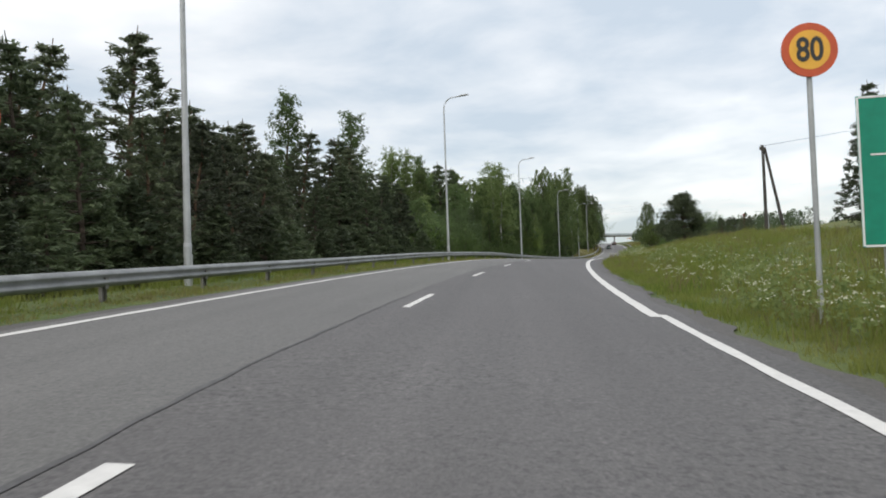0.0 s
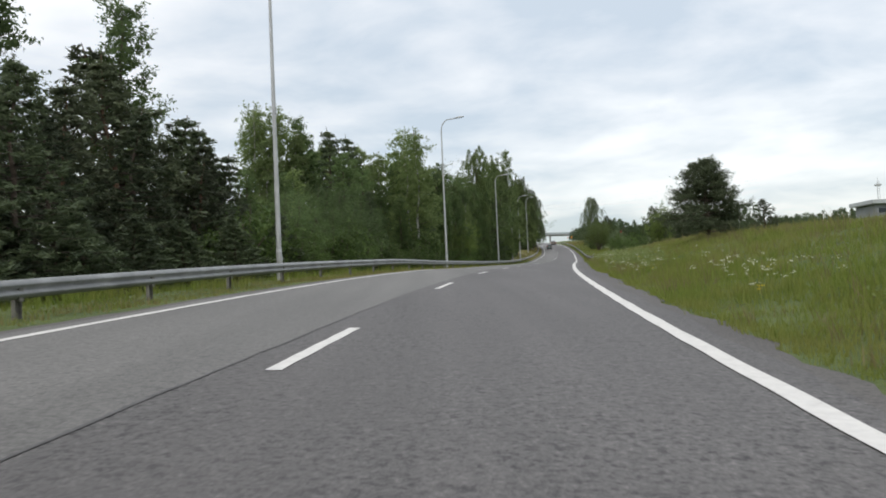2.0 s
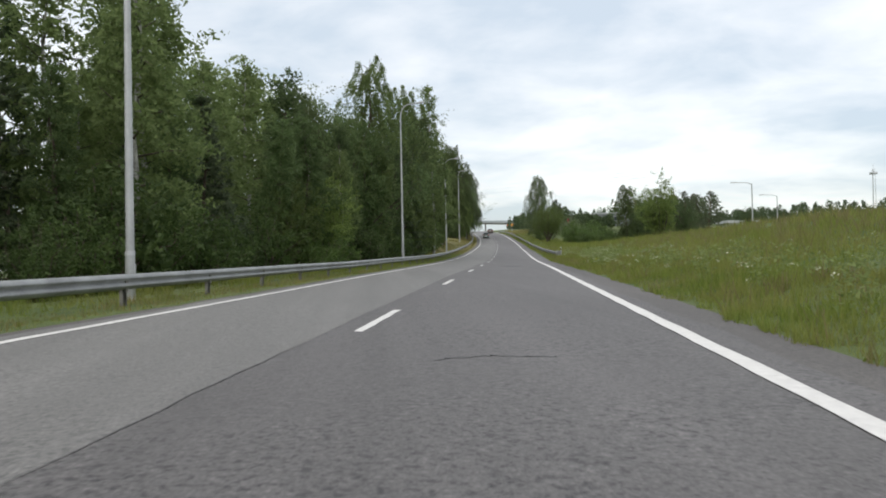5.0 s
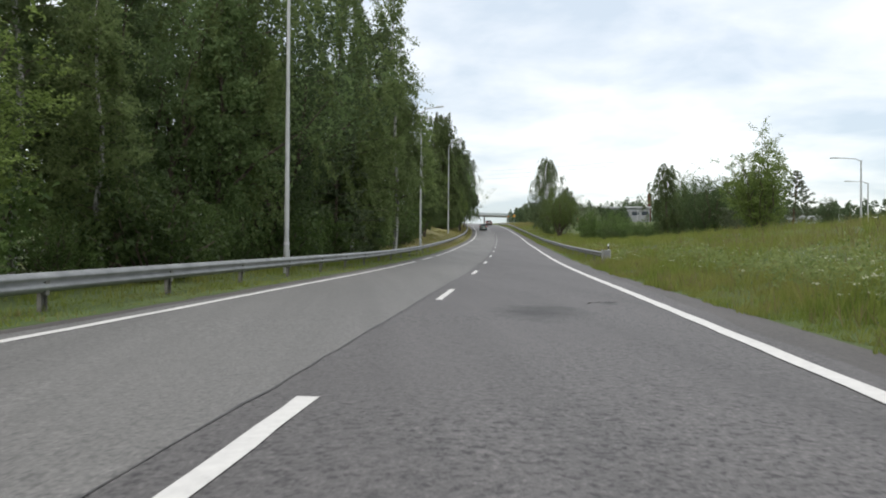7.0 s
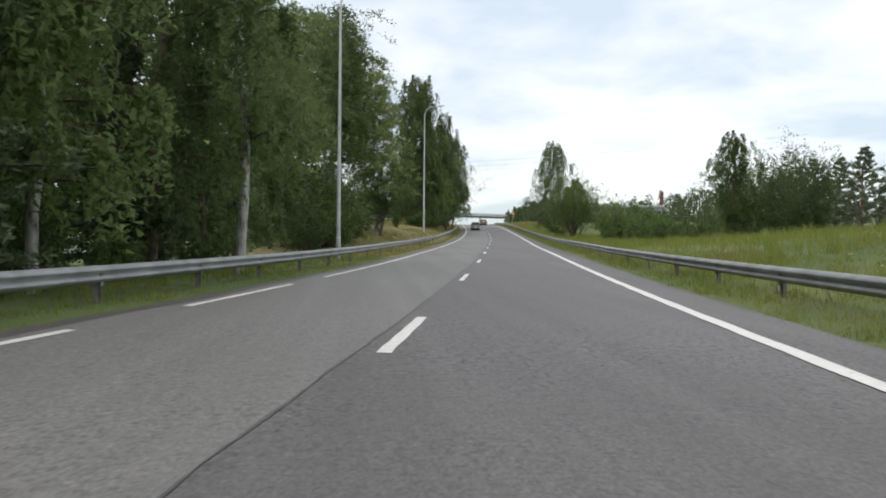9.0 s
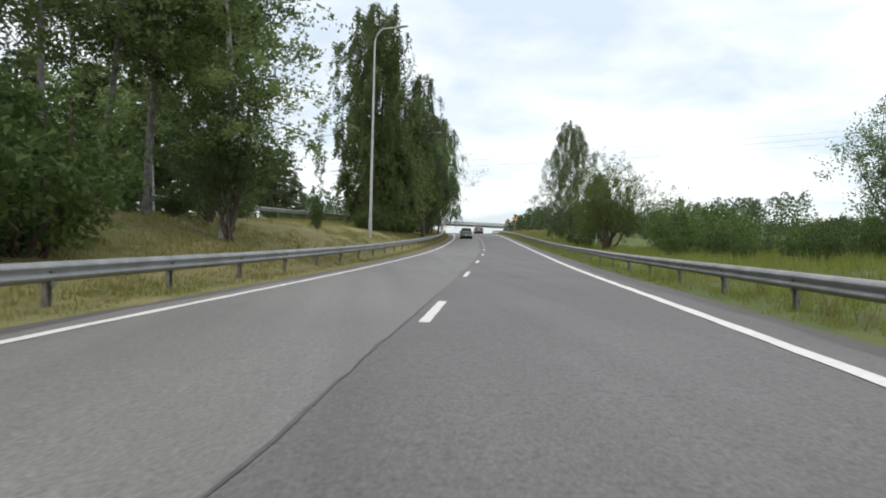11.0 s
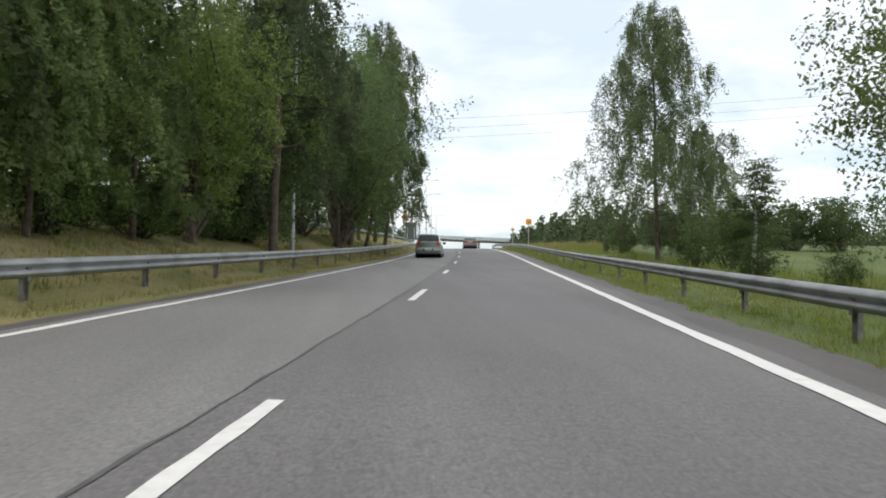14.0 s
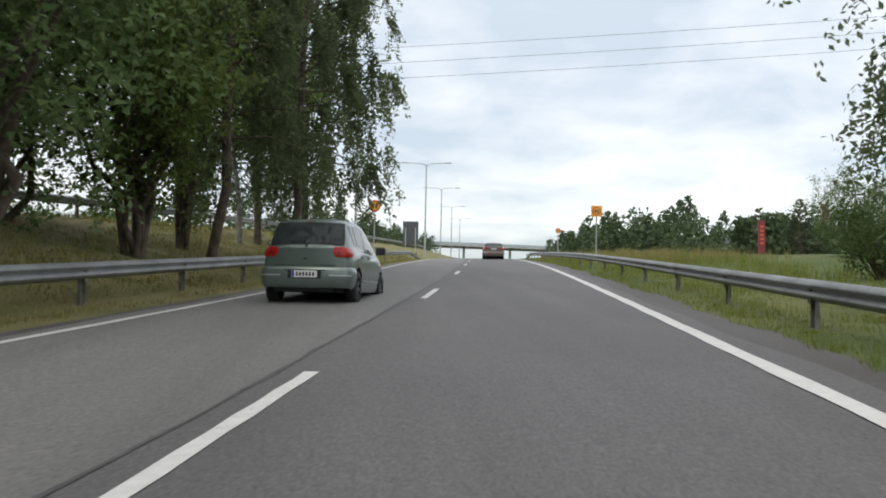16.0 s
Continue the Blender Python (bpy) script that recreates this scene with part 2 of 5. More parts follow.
def build_bank(nt, b):
    mid = socket_noise(nt, 0.5, 5.0, 0.65)
    fine = socket_noise(nt, 14.0, 4.0, 0.7)
    base = ramp_of(nt, mid, [(0.3, (.10, .12, .03)), (0.5, (.17, .155, .055)), (0.7, (.22, .185, .085))])
    base = blend(nt, "OVERLAY", 0.6, base, ramp_of(nt, fine, [(0.3, (.25, .25, .25)), (0.7, (.72, .72, .72))]))
    nt.links.new(base, b.inputs["Base Color"])
    b.inputs["Roughness"].default_value = 0.95
    bump(nt, b, fine, 0.8, 0.05)


M_BANK = material("dry_grass_bank", build_bank)


def leafy(name, dark, light, trans=0.3, tone=0.25, patch=None):
    """Leaves: each leaf and each plant has a slightly different green; some light passes through."""
    m = bpy.data.materials.new(name)
    m.use_nodes = True
    nt = m.node_tree
    nt.nodes.clear()
    geo, info = nt.nodes.new("ShaderNodeNewGeometry"), nt.nodes.new("ShaderNodeObjectInfo")
    col = ramp_of(nt, geo.outputs["Random Per Island"], [(0.0, dark), (1.0, light)])
    lo, hi = 0.5 - tone, 0.5 + tone
    col = blend(nt, "OVERLAY", 0.8, col, ramp_of(nt, info.outputs["Random"], [(0.0, (lo, lo, lo)), (1.0, (hi, hi, hi * 0.9))]))
    if patch:
        zone = ramp_of(nt, socket_noise(nt, 0.35, 4.0, 0.6), [(0.42, (0, 0, 0)), (0.62, (1, 1, 1))])
        col = blend(nt, "MIX", zone, col, blend(nt, "MIX", 0.35, patch, col))
    dif, tra, mix, out = (nt.nodes.new(k) for k in ("ShaderNodeBsdfPrincipled", "ShaderNodeBsdfTranslucent", "ShaderNodeMixShader", "ShaderNodeOutputMaterial"))
    dif.inputs["Roughness"].default_value, dif.inputs["Specular IOR Level"].default_value = 0.6, 0.2
    nt.links.new(col, dif.inputs["Base Color"])
    nt.links.new(col, tra.inputs[0])
    mix.inputs[0].default_value = trans
    nt.links.new(dif.outputs[0], mix.inputs[1])
    nt.links.new(tra.outputs[0], mix.inputs[2])
    nt.links.new(mix.outputs[0], out.inputs[0])
    return m


M_BIRCH = leafy("birch_leaves", (.122, .168, .066), (.186, .236, .1), 0.66)
M_ASPEN = leafy("aspen_leaves", (.074, .114, .048), (.13, .182, .077), 0.55)
M_PINE = leafy("pine_needles", (.064, .080, .052), (.128, .150, .092), 0.3)
M_SPRUCE = leafy("spruce_needles", (.056, .076, .046), (.115, .145, .082), 0.3)
M_BUSH = leafy("shrub_leaves", (.054, .092, .028), (.108, .158, .05), 0.42)
M_GRASS = leafy("grass_blades", (.114, .165, .03), (.23, .265, .066), 0.52, 0.05, (.26, .245, .08))
M_DRYGRASS = leafy("dry_grass_blades", (.19, .17, .065), (.31, .27, .12), 0.4, 0.05)
M_SEED = leafy("seeding_grass_stalks", (.16, .15, .06), (.25, .215, .105), 0.4, 0.05)
M_HERB = leafy("pale_herb_leaves", (.155, .205, .065), (.28, .33, .125), 0.5, 0.05)
M_PETAL = leafy("white_petals", (.52, .52, .4), (.74, .73, .6), 0.3, 0.05)
M_YPETAL = leafy("yellow_petals", (.6, .45, .02), (.8, .62, .05), 0.3, 0.05)


def build_birch_bark(nt, b):
    n = socket_noise(nt, 2.2, 5.0, 0.65, stretch=(3.0, 3.0, 1.0))
    nt.links.new(ramp_of(nt, n, [(0.36, (.05, .045, .04)), (0.48, (.30, .295, .275)), (0.7, (.50, .49, .46))]), b.inputs["Base Color"])
    b.inputs["Roughness"].default_value = 0.85
    bump(nt, b, n, 0.3, 0.02)


M_BIRCHBARK = material("birch_bark", build_birch_bark)
M_BARK = surface("brown_bark", (.085, .065, .05), 0.95, vary=0.45, scale=4.0, grain=18.0, relief=0.7)
M_PINEBARK = surface("pine_bark", (.13, .08, .05), 0.95, vary=0.4, scale=3.0, grain=15.0, relief=0.7)
M_ZINC = surface("galvanised_steel", (.225, .232, .235), 0.55, 0.35, vary=0.25, scale=1.6, grain=25.0, relief=0.05)
M_POST = surface("weathered_steel_post", (.17, .165, .15), 0.75, 0.3, vary=0.35, scale=5.0)
M_LAMPPOLE = surface("grey_lamp_pole", (.40, .41, .41), 0.5, 0.5, vary=0.15, scale=1.2, grain=20, relief=0.04)
M_LAMPHEAD = surface("lamp_housing", (.46, .47, .48), 0.45, 0.2, vary=0.1)
M_CONCRETE = surface("bridge_concrete", (.36, .36, .35), 0.9, vary=0.25, scale=0.5, grain=8.0, relief=0.3)
M_STEELRAIL = surface("bridge_railing_steel", (.36, .4, .42), 0.5, 0.4, vary=0.15)
M_WOODPOLE = surface("creosoted_pole", (.058, .052, .046), 0.9, vary=0.4, scale=3.0, grain=20.0, relief=0.5)
M_WIRE = surface("cable_black", (.05, .05, .055), 0.6, vary=0.1)
M_SIGNRED = surface("sign_red_film", (.55, .09, .03), 0.45, vary=0.08, relief=0)
M_SIGNYEL = surface("sign_yellow_film", (.80, .42, .05), 0.45, vary=0.06, relief=0)
M_SIGNBLK = surface("sign_black_film", (.03, .03, .03), 0.45, vary=0.1, relief=0)
M_SIGNGREEN = surface("sign_green_film", (.0, .23, .14), 0.45, vary=0.08, relief=0)
M_SIGNWHITE = surface("sign_white_film", (.74, .75, .74), 0.45, vary=0.05, relief=0)
M_SIGNBACK = surface("sign_grey_back", (.07, .078, .085), 0.6, 0.3, vary=0.15)


# ---- mesh helpers ----
def part(name, bm, mat, parent=None, label="", smooth=False, matrix=None):
    """Links a bmesh, or a mesh, as one object, as a thing or under one."""
    if isinstance(bm, bmesh.types.BMesh):
        me = bpy.data.meshes.new(name)
        bm.to_mesh(me)
        bm.free()
    else:
        me = bm
    if mat is not None and not me.materials:
        me.materials.append(mat)
    if smooth:
        me.polygons.foreach_set("use_smooth", [True] * len(me.polygons))
    ob = new(name, me)
    if parent is not None:
        ob.parent = parent
    if matrix is not None:
        ob.matrix_basis = matrix
    if label:
        ob["label"] = label
    return ob


def mesh_np(name, verts, faces):
    """A mesh from arrays; faces all of one length."""
    verts, faces = np.asarray(verts, np.float32).reshape(-1, 3), np.asarray(faces, np.int32)
    me = bpy.data.meshes.new(name)
    k = faces.shape[1]
    me.vertices.add(len(verts))
    me.vertices.foreach_set("co", verts.ravel())
    me.loops.add(faces.size)
    me.loops.foreach_set("vertex_index", faces.ravel())
    me.polygons.add(len(faces))
    me.polygons.foreach_set("loop_start", np.arange(0, faces.size, k, dtype=np.int32))
    me.update(calc_edges=True)
    return me


def empty(name, m=None):
    ob = new(name)
    ob.empty_display_size = 0.2
    if m is not None:
        ob.matrix_basis = m
    return ob


def box(bm, size, m=Matrix(), bevel=0.0):
    r = bmesh.ops.create_cube(bm, size=1.0, matrix=m @ Matrix.Diagonal((*size, 1)))
    if bevel:
        es = list({e for v in r["verts"] for e in v.link_edges})
        bmesh.ops.bevel(bm, geom=es, offset=bevel, segments=2, affect="EDGES", profile=0.6)
    return bm


def box_bm(size, m=Matrix(), bevel=0.0):
    return box(bmesh.new(), size, m, bevel)


def tube_arrays(pts, radii, sides=8, cap=True):
    """Rings round a line of points: vertices and quads."""
    pts, radii = np.asarray(pts, float), np.asarray(radii, float)
    tan = np.gradient(pts, axis=0)
    tan /= np.linalg.norm(tan, axis=1, keepdims=True) + 1e-9
    ref = np.where(np.abs(tan[:, 2:3]) > 0.9, np.array([[1.0, 0, 0]]), np.array([[0, 0, 1.0]]))
    u = np.cross(tan, ref)
    u /= np.linalg.norm(u, axis=1, keepdims=True) + 1e-9
    v = np.cross(tan, u)
    a = np.linspace(0, 2 * pi, sides, endpoint=False)
    ring = u[:, None] * np.cos(a)[None, :, None] + v[:, None] * np.sin(a)[None, :, None]
    V = (pts[:, None] + ring * radii[:, None, None]).reshape(-1, 3)
    i = np.arange(len(pts) - 1)[:, None] * sides
    j = np.arange(sides)[None]
    j2 = (j + 1) % sides
    F = np.stack([i + j, i + j2, i + sides + j2, i + sides + j], -1).reshape(-1, 4)
    return V, F


def tubes_mesh(name, lines, sides=8):
    VV, FF, n = [], [], 0
    for pts, radii in lines:
        V, F = tube_arrays(pts, radii, sides)
        VV.append(V), FF.append(F + n)
        n += len(V)
    return mesh_np(name, np.concatenate(VV), np.concatenate(FF))


def strip(name, svals, dlist, zfun, mat, parent=None, kind="structure", label=""):
    """A ribbon along the road: columns at the lateral places dlist (numbers or functions of s)."""
    svals = np.asarray(svals, float)
    cols = [np.broadcast_to(np.asarray(d(svals) if callable(d) else d, float), svals.shape) for d in dlist]
    D = np.stack(cols, 1)
    S = np.repeat(svals[:, None], len(cols), 1)
    V = rp(S, D, zfun(S, D))
    n, m = S.shape
    i, j = np.meshgrid(np.arange(n - 1), np.arange(m - 1), indexing="ij")
    a = i * m + j
    F = np.stack([a, a + 1, a + m + 1, a + m], -1).reshape(-1, 4)
    ob = part(name, mesh_np(name, V, F), mat, parent, smooth=True)
    if kind and parent is None:
        tagged(ob, label, "", "", kind)
    return ob


# ---- ground, road and markings ----
def build_ground_sheet():
    half = [4.0, 4.3, 4.8, 5.3, 6, 6.8, 7.6, 8.6, 10, 11.5, 13, 14.5, 16, 20, 26, 34, 46, 65, 95, 150]
    ds = np.r_[-np.array(half[::-1]), 0.0, half]
    sv = np.arange(S0, S1 + 1, 4.0)
    S, D = np.meshgrid(sv, ds, indexing="ij")
    wob = np.array([noise.noise((a * 0.13, b * 0.17, 0.0)) * 0.16 + noise.noise((a * 0.5, b * 0.6, 4.0)) * 0.06 for a, b in zip(S.ravel(), D.ravel())]).reshape(S.shape)
    V = rp(S, D, tz(S, D) + wob * np.clip((np.abs(D) - 5.5) / 3, 0, 1))
    n, m = S.shape
    i, j = np.meshgrid(np.arange(n - 1), np.arange(m - 1), indexing="ij")
    a = (i * m + j).ravel()
    F = np.stack([a, a + 1, a + m + 1, a + m], -1)
    idx = np.arange(n * m).reshape(n, m)
    ring = np.concatenate([idx[0, :], idx[1:, -1], idx[-1, -2::-1], idx[-2:0:-1, 0]])
    V = V.reshape(-1, 3)
    mid = V[ring].mean(0)
    out = V[ring] - mid
    out[:, 2] = 0
    ln = np.linalg.norm(out, axis=1, keepdims=True)
    far = mid + out / ln * 2600
    far[:, 2] = V[ring][:, 2] * 0.3 + 4
    k = len(V)
    r2 = np.arange(len(ring))
    nx = np.roll(ring, -1)
    F2 = np.stack([ring, k + r2, k + np.roll(r2, -1), nx], -1)
    ob = part("ground", mesh_np("ground", np.concatenate([V, far]), np.concatenate([F, F2])), M_GROUND, smooth=True)
    ob.data.materials.append(M_BANK)
    dry = (S[:-1, :-1] > 176) & (S[:-1, :-1] < 420) & (D[:-1, :-1] < -4.2) & (D[:-1, :-1] > -14)
    ob.data.polygons.foreach_set("material_index", np.r_[dry.ravel(), np.zeros(len(F2), bool)].astype(np.int32))
    tagged(ob, "green meadow ground with drier yellow patches", "ground", "", "structure")


build_ground_sheet()
rng = np.random.default_rng(5)


def edge_grass(s):
    """Where the grass begins right of the road."""
    s = np.asarray(s, float)
    mean = np.interp(s, [8, 20, 30, 40, 50, 63, 72, 90, 111, 120, 140, 165, 184, 205, 222, 240, 272], [4.17, 4.1, 4.15, 4.25, 4.3, 4.65, 4.45, 4.7, 4.85, 4.75, 4.7, 4.9, 4.95, 4.75, 4.75, 4.6, 4.5])
    return mean + 0.1 * np.sin(s * 0.9) + 0.08 * np.sin(s * 2.7 + 1) + 0.06 * np.sin(s * 5.1)


def seam_d(s):
    s = np.asarray(s, float)
    mean = np.interp(s, [6, 9, 34, 45, 62, 106, 122, 138, 180, 200, 218, 236, 252, 270], [-.3, -.39, -.52, -.42, -.34, -.4, -.32, -.27, -.24, -.22, -.25, -.34, -.35, -.31])
    return mean + 0.012 * np.sin(s * 0.33 + 1) + 0.007 * np.sin(s * 1.1) + 0.008 * np.sin(s * 2.9 + 0.6) + 0.009 * np.sin(s * 5.7)


def build_road():
    road = empty("road")
    tagged(road, "two-lane asphalt slip road with a dark tar seam and worn left lane", "road", "", "structure")
    edge_r = lambda s: 3.98 + 0.06 * np.sin(s * 0.31) + 0.05 * np.sin(s * 1.3) + 0.5 * sstep(s, 120, 150) * (1 - sstep(s, 165, 200))
    edge_l = lambda s: -3.62 - 0.05 * np.sin(s * 0.27 + 2) - 0.04 * np.sin(s * 1.1)
    fine = np.arange(-60, 700, 0.5)
    strip("lane_surface", fine, [seam_d, 0.6, 1.8, 3.0, edge_r], lambda S, D: 0.0 * S, M_ROAD_R, road, label="dark grey asphalt lane")["label"] = "darker newer asphalt lane"
    strip("lane_surface", fine, [edge_l, -2.6, -1.6, seam_d], lambda S, D: 0.0 * S, M_ROAD_L, road)["label"] = "pale worn asphalt lane"
    jag = lambda s: edge_grass(s) + 0.12
    strip("shoulder", fine, [lambda s: edge_r(s) - 0.02, lambda s: 0.5 * (edge_r(s) + jag(s)), jag], lambda S, D: -0.012 - 0.05 * np.clip(D - 4.0, 0, 2), M_SHOULDER, road)["label"] = "gritty road shoulder"
    jag2 = lambda s: -4.15 - 0.1 * np.sin(s * 0.8) - 0.08 * np.sin(s * 2.3) - 0.05 * np.sin(s * 4.7)
    strip("shoulder", fine, [jag2, lambda s: edge_l(s) + 0.02], lambda S, D: -0.012 - 0.06 * np.clip(-D - 3.6, 0, 2), M_SHOULDER, road)["label"] = "gritty road shoulder"
    # the seam between the two lanes, filled with tar in places
    rough = np.random.default_rng(12).uniform(-0.006, 0.01, len(fine))
    wid = lambda s: np.interp(s, [0, 25, 55, 100, 125, 180, 196, 206, 220, 240], [1.0, 0.8, 0.3, 0.4, 0.8, 0.7, 0.35, 0.35, 0.8, 0.95]) * (0.014 + rough + 0.008 * np.clip(np.sin(s * 0.21) + np.sin(s * 1.7) * 0.5 + 0.4 * np.sin(s * 4.3), -0.5, 1.3))
    strip("tar_seam", fine, [lambda s: seam_d(s) - wid(s), lambda s: seam_d(s) + wid(s)], lambda S, D: 0.005 + 0 * S, M_TAR, road)["label"] = "black tar seam"
    # edge lines
    ln = lambda c, w: [lambda s: c - w + 0.008 * np.sin(s * 3.1), lambda s: c + w + 0.008 * np.sin(s * 2.3)]
    # the right-hand line was painted in two goes that do not quite meet
    strip("edge_line", np.arange(-60, 15.4, 0.4), ln(3.615, 0.068), lambda S, D: 0.006 + 0 * S, M_PAINT, road)["label"] = "white painted edge line"
    mid = lambda s: np.interp(s, [15, 32], [3.49, 3.57])
    strip("edge_line", np.arange(14.8, 700, 0.5), [lambda s: mid(s) - 0.095 + 0.008 * np.sin(s * 3.1), lambda s: mid(s) + 0.095 + 0.008 * np.sin(s * 2.3)], lambda S, D: 0.008 + 0 * S, M_PAINT, road)["label"] = "white painted edge line"
    for a, b in ((-60, 148.6), (151.5, 157.5), (160.0, 330)):
        strip("edge_line", np.arange(a, b, 0.5), ln(-3.31, 0.065), lambda S, D: 0.006 + 0 * S, M_PAINT, road)["label"] = "white painted edge line"
    for k in range(-5, 36):
        e = 18.75 + 12 * k
        w = 0.055 + 0.005 * (k % 3)
        sv = np.linspace(e - 3.25, e, 9)
        strip("lane_dash", sv, [lambda s: -0.04 - w + 0.006 * np.sin(s * 7), lambda s: -0.04 + w + 0.006 * np.sin(s * 5)], lambda S, D: 0.006 + 0 * S, M_PAINT, road)
    return road


ROAD = build_road()
inner = lambda s: upper_d(s) - 1.0
strip("side_carriageway", np.arange(-88, 640, 4.0), [lambda s: inner(s) - 9.5, lambda s: inner(s) - 5, inner],
      lambda S, D: np.maximum(tz(S, D), -0.02) + 0.03, M_ROAD_L, label="upper asphalt carriageway beyond the embankment")


# ---- safety barriers ----
def beam_profile():
    z = [0.0, 0.02, 0.062, 0.1, 0.155, 0.21, 0.248, 0.29, 0.31]
    y = [0.0, 0.02, 0.083, 0.085, 0.004, 0.085, 0.083, 0.02, 0.0]
    return np.array(y), np.array(z) * 0.87 + 0.04


def post_mesh():
    bm = bmesh.new()
    box(bm, (0.012, 0.15, 1.0), Matrix.Translation((0, 0, -0.12)))
    for e in (-1, 1):
        box(bm, (0.055, 0.01, 1.0), Matrix.Translation((0.027, e * 0.075, -0.12)))
    box(bm, (0.1, 0.1, 0.22), Matrix.Translation((0.055, 0, 0.22)), 0.008)
    me = bpy.data.meshes.new("barrier_post")
    bm.to_mesh(me)
    bm.free()
    me.materials.append(M_POST)
    return me


POST = post_mesh()


def barrier(a, b, dfun, side, top, zbase, label, first, down=(0.0, 0.0)):
    """A steel W-beam barrier from a to b; side +1 faces right. top: height of its upper edge over the road."""
    g = empty("guardrail", place((a + b) / 2, float(dfun((a + b) / 2)), float(zbase((a + b) / 2))))
    tagged(g, label, "guardrail", "steel safety barriers")
    inv = g.matrix_basis.inverted()
    y, z = beam_profile()
    sv = np.arange(a, b + 0.01, 1.0)
    y2, z2 = np.r_[y, (y - 0.012)[::-1]], np.r_[z, z[::-1]]
    dd = dfun(sv)
    dip = np.zeros_like(sv)
    if down[0]:
        dip = np.maximum(dip, (1 - sstep(sv, a, a + down[0])) * 0.55)
    if down[1]:
        dip = np.maximum(dip, sstep(sv, b - down[1], b) * 0.55)
    S = np.repeat(sv[:, None], len(y2), 1)
    D = dd[:, None] + side * y2[None]
    Z = (top(sv) - 0.31 - dip)[:, None] + z2[None]
    V = rp(S, D, Z)
    n, m = S.shape
    i, j = np.meshgrid(np.arange(n - 1), np.arange(m), indexing="ij")
    k = i * m + j
    k2 = i * m + (j + 1) % m
    F = np.stack([k, k2, k2 + m, k + m], -1).reshape(-1, 4)
    M = np.array(inv)
    Vl = V.reshape(-1, 3) @ M[:3, :3].T + M[:3, 3]
    part("beam", mesh_np("beam", Vl, F), M_ZINC, g, "galvanised steel W-beam", smooth=False)
    # overlaps of the 4 m beams
    for s in np.arange(first, b - 1, 4.012):
        d = float(dfun(s))
        ob = part("post", POST, None, g)
        tt = float(top(s)) - 0.42
        ob.matrix_basis = inv @ place(s, d - side * 0.06, tt, 0 if side > 0 else 180)
    return g


barrier(-31, 337, lambda s: np.interp(s, [-40, 300, 320, 340], [-5.02, -5.02, -4.85, -4.5]), 1, lambda s: 0.585 + np.interp(s, [15, 30, 45, 67, 77, 95, 112, 120, 136, 146, 184, 207, 224, 258, 280], [-.13, -.15, -.1, -.08, -.05, -.1, -.15, -.12, -.09, -.1, -.05, .0, .05, .03, .08]),
        lambda s: -0.1, "long galvanised steel guardrail along the grass verge", -28.1, (0, 10))
barrier(150.8, 350, lambda s: np.interp(s, [140, 152, 175, 400], [5.75, 5.72, 5.35, 5.3]), -1, lambda s: 0.585 + 0 * s, lambda s: -0.1,
        "galvanised steel guardrail with a grey end box", 151.1, (0, 10))
barrier(184, 412, lambda s: upper_d(s), 1, lambda s: upper_z(s) + 0.62, lambda s: float(upper_z(s)),
        "steel guardrail on top of the grass embankment", 186.0)


# ---- street lamps ----
def lamp_meshes():
    pole = tubes_mesh("pole", [([(0, 0, -0.3), (0, 0, 0.02), (0, 0, 0.9), (0, 0, 0.95), (0, 0, 10.3)], [0.095, 0.095, 0.092, 0.084, 0.045])], 12)
    a = np.linspace(0, pi / 2, 9)
    arc = [(0.62 - 0.62 * cos(t), 0, 10.3 + 0.85 * sin(t)) for t in a] + [(1.15, 0, 11.2)]
    arm = tubes_mesh("arm", [(arc, [0.042] * 6 + [0.036] * 4)], 10)
    bm = bmesh.new()
    bmesh.ops.create_uvsphere(bm, u_segments=14, v_segments=8, radius=0.5)
    for v in bm.verts:
        v.co = Vector((v.co.x * 0.78, v.co.y * 0.3, v.co.z * (0.17 if v.co.z > 0 else 0.1)))
    bmesh.ops.transform(bm, matrix=Matrix.Translation((1.4, 0, 11.24)) @ Matrix.Rotation(radians(-6), 4, "Y"), verts=bm.verts)
    return pole, arm, bm


def street_lamp():
    g = empty("street_lamp")
    pole, arm, head = lamp_meshes()
    part("pole", pole, M_LAMPPOLE, g, smooth=True)
    part("arm", arm, M_LAMPPOLE, g, "curved bracket arm", smooth=True)
    h = part("lamp_head", head, M_LAMPHEAD, g, "flat oval luminaire", smooth=True)
    part("door_plate", box_bm((0.012, 0.09, 0.35), Matrix.Translation((0.092, 0, 0.55)), 0.004), M_LAMPHEAD, g)
    part("collar", tubes_mesh("collar", [([(0, 0, 0.9), (0, 0, 0.98)], [0.098, 0.092])], 12), M_LAMPHEAD, g)
    tagged(g, "tall grey steel street lamp with a curved arm behind the guardrail", "street lamp", "street lamps by the slip road")
    return g


lamp0 = street_lamp()
lamp0.matrix_basis = place(21.4, -6.0)
LAMPS = [(58.8, -6.0), (94.0, -5.75), (135.3, -5.9), (173.6, -5.75), (262.6, -6.45), (311.5, -6.5)]
for s, d in LAMPS:
    copy_thing(lamp0, place(s, d))
copy_thing(lamp0, place(222.6, -6.75) @ Matrix.Scale(1.12, 4))


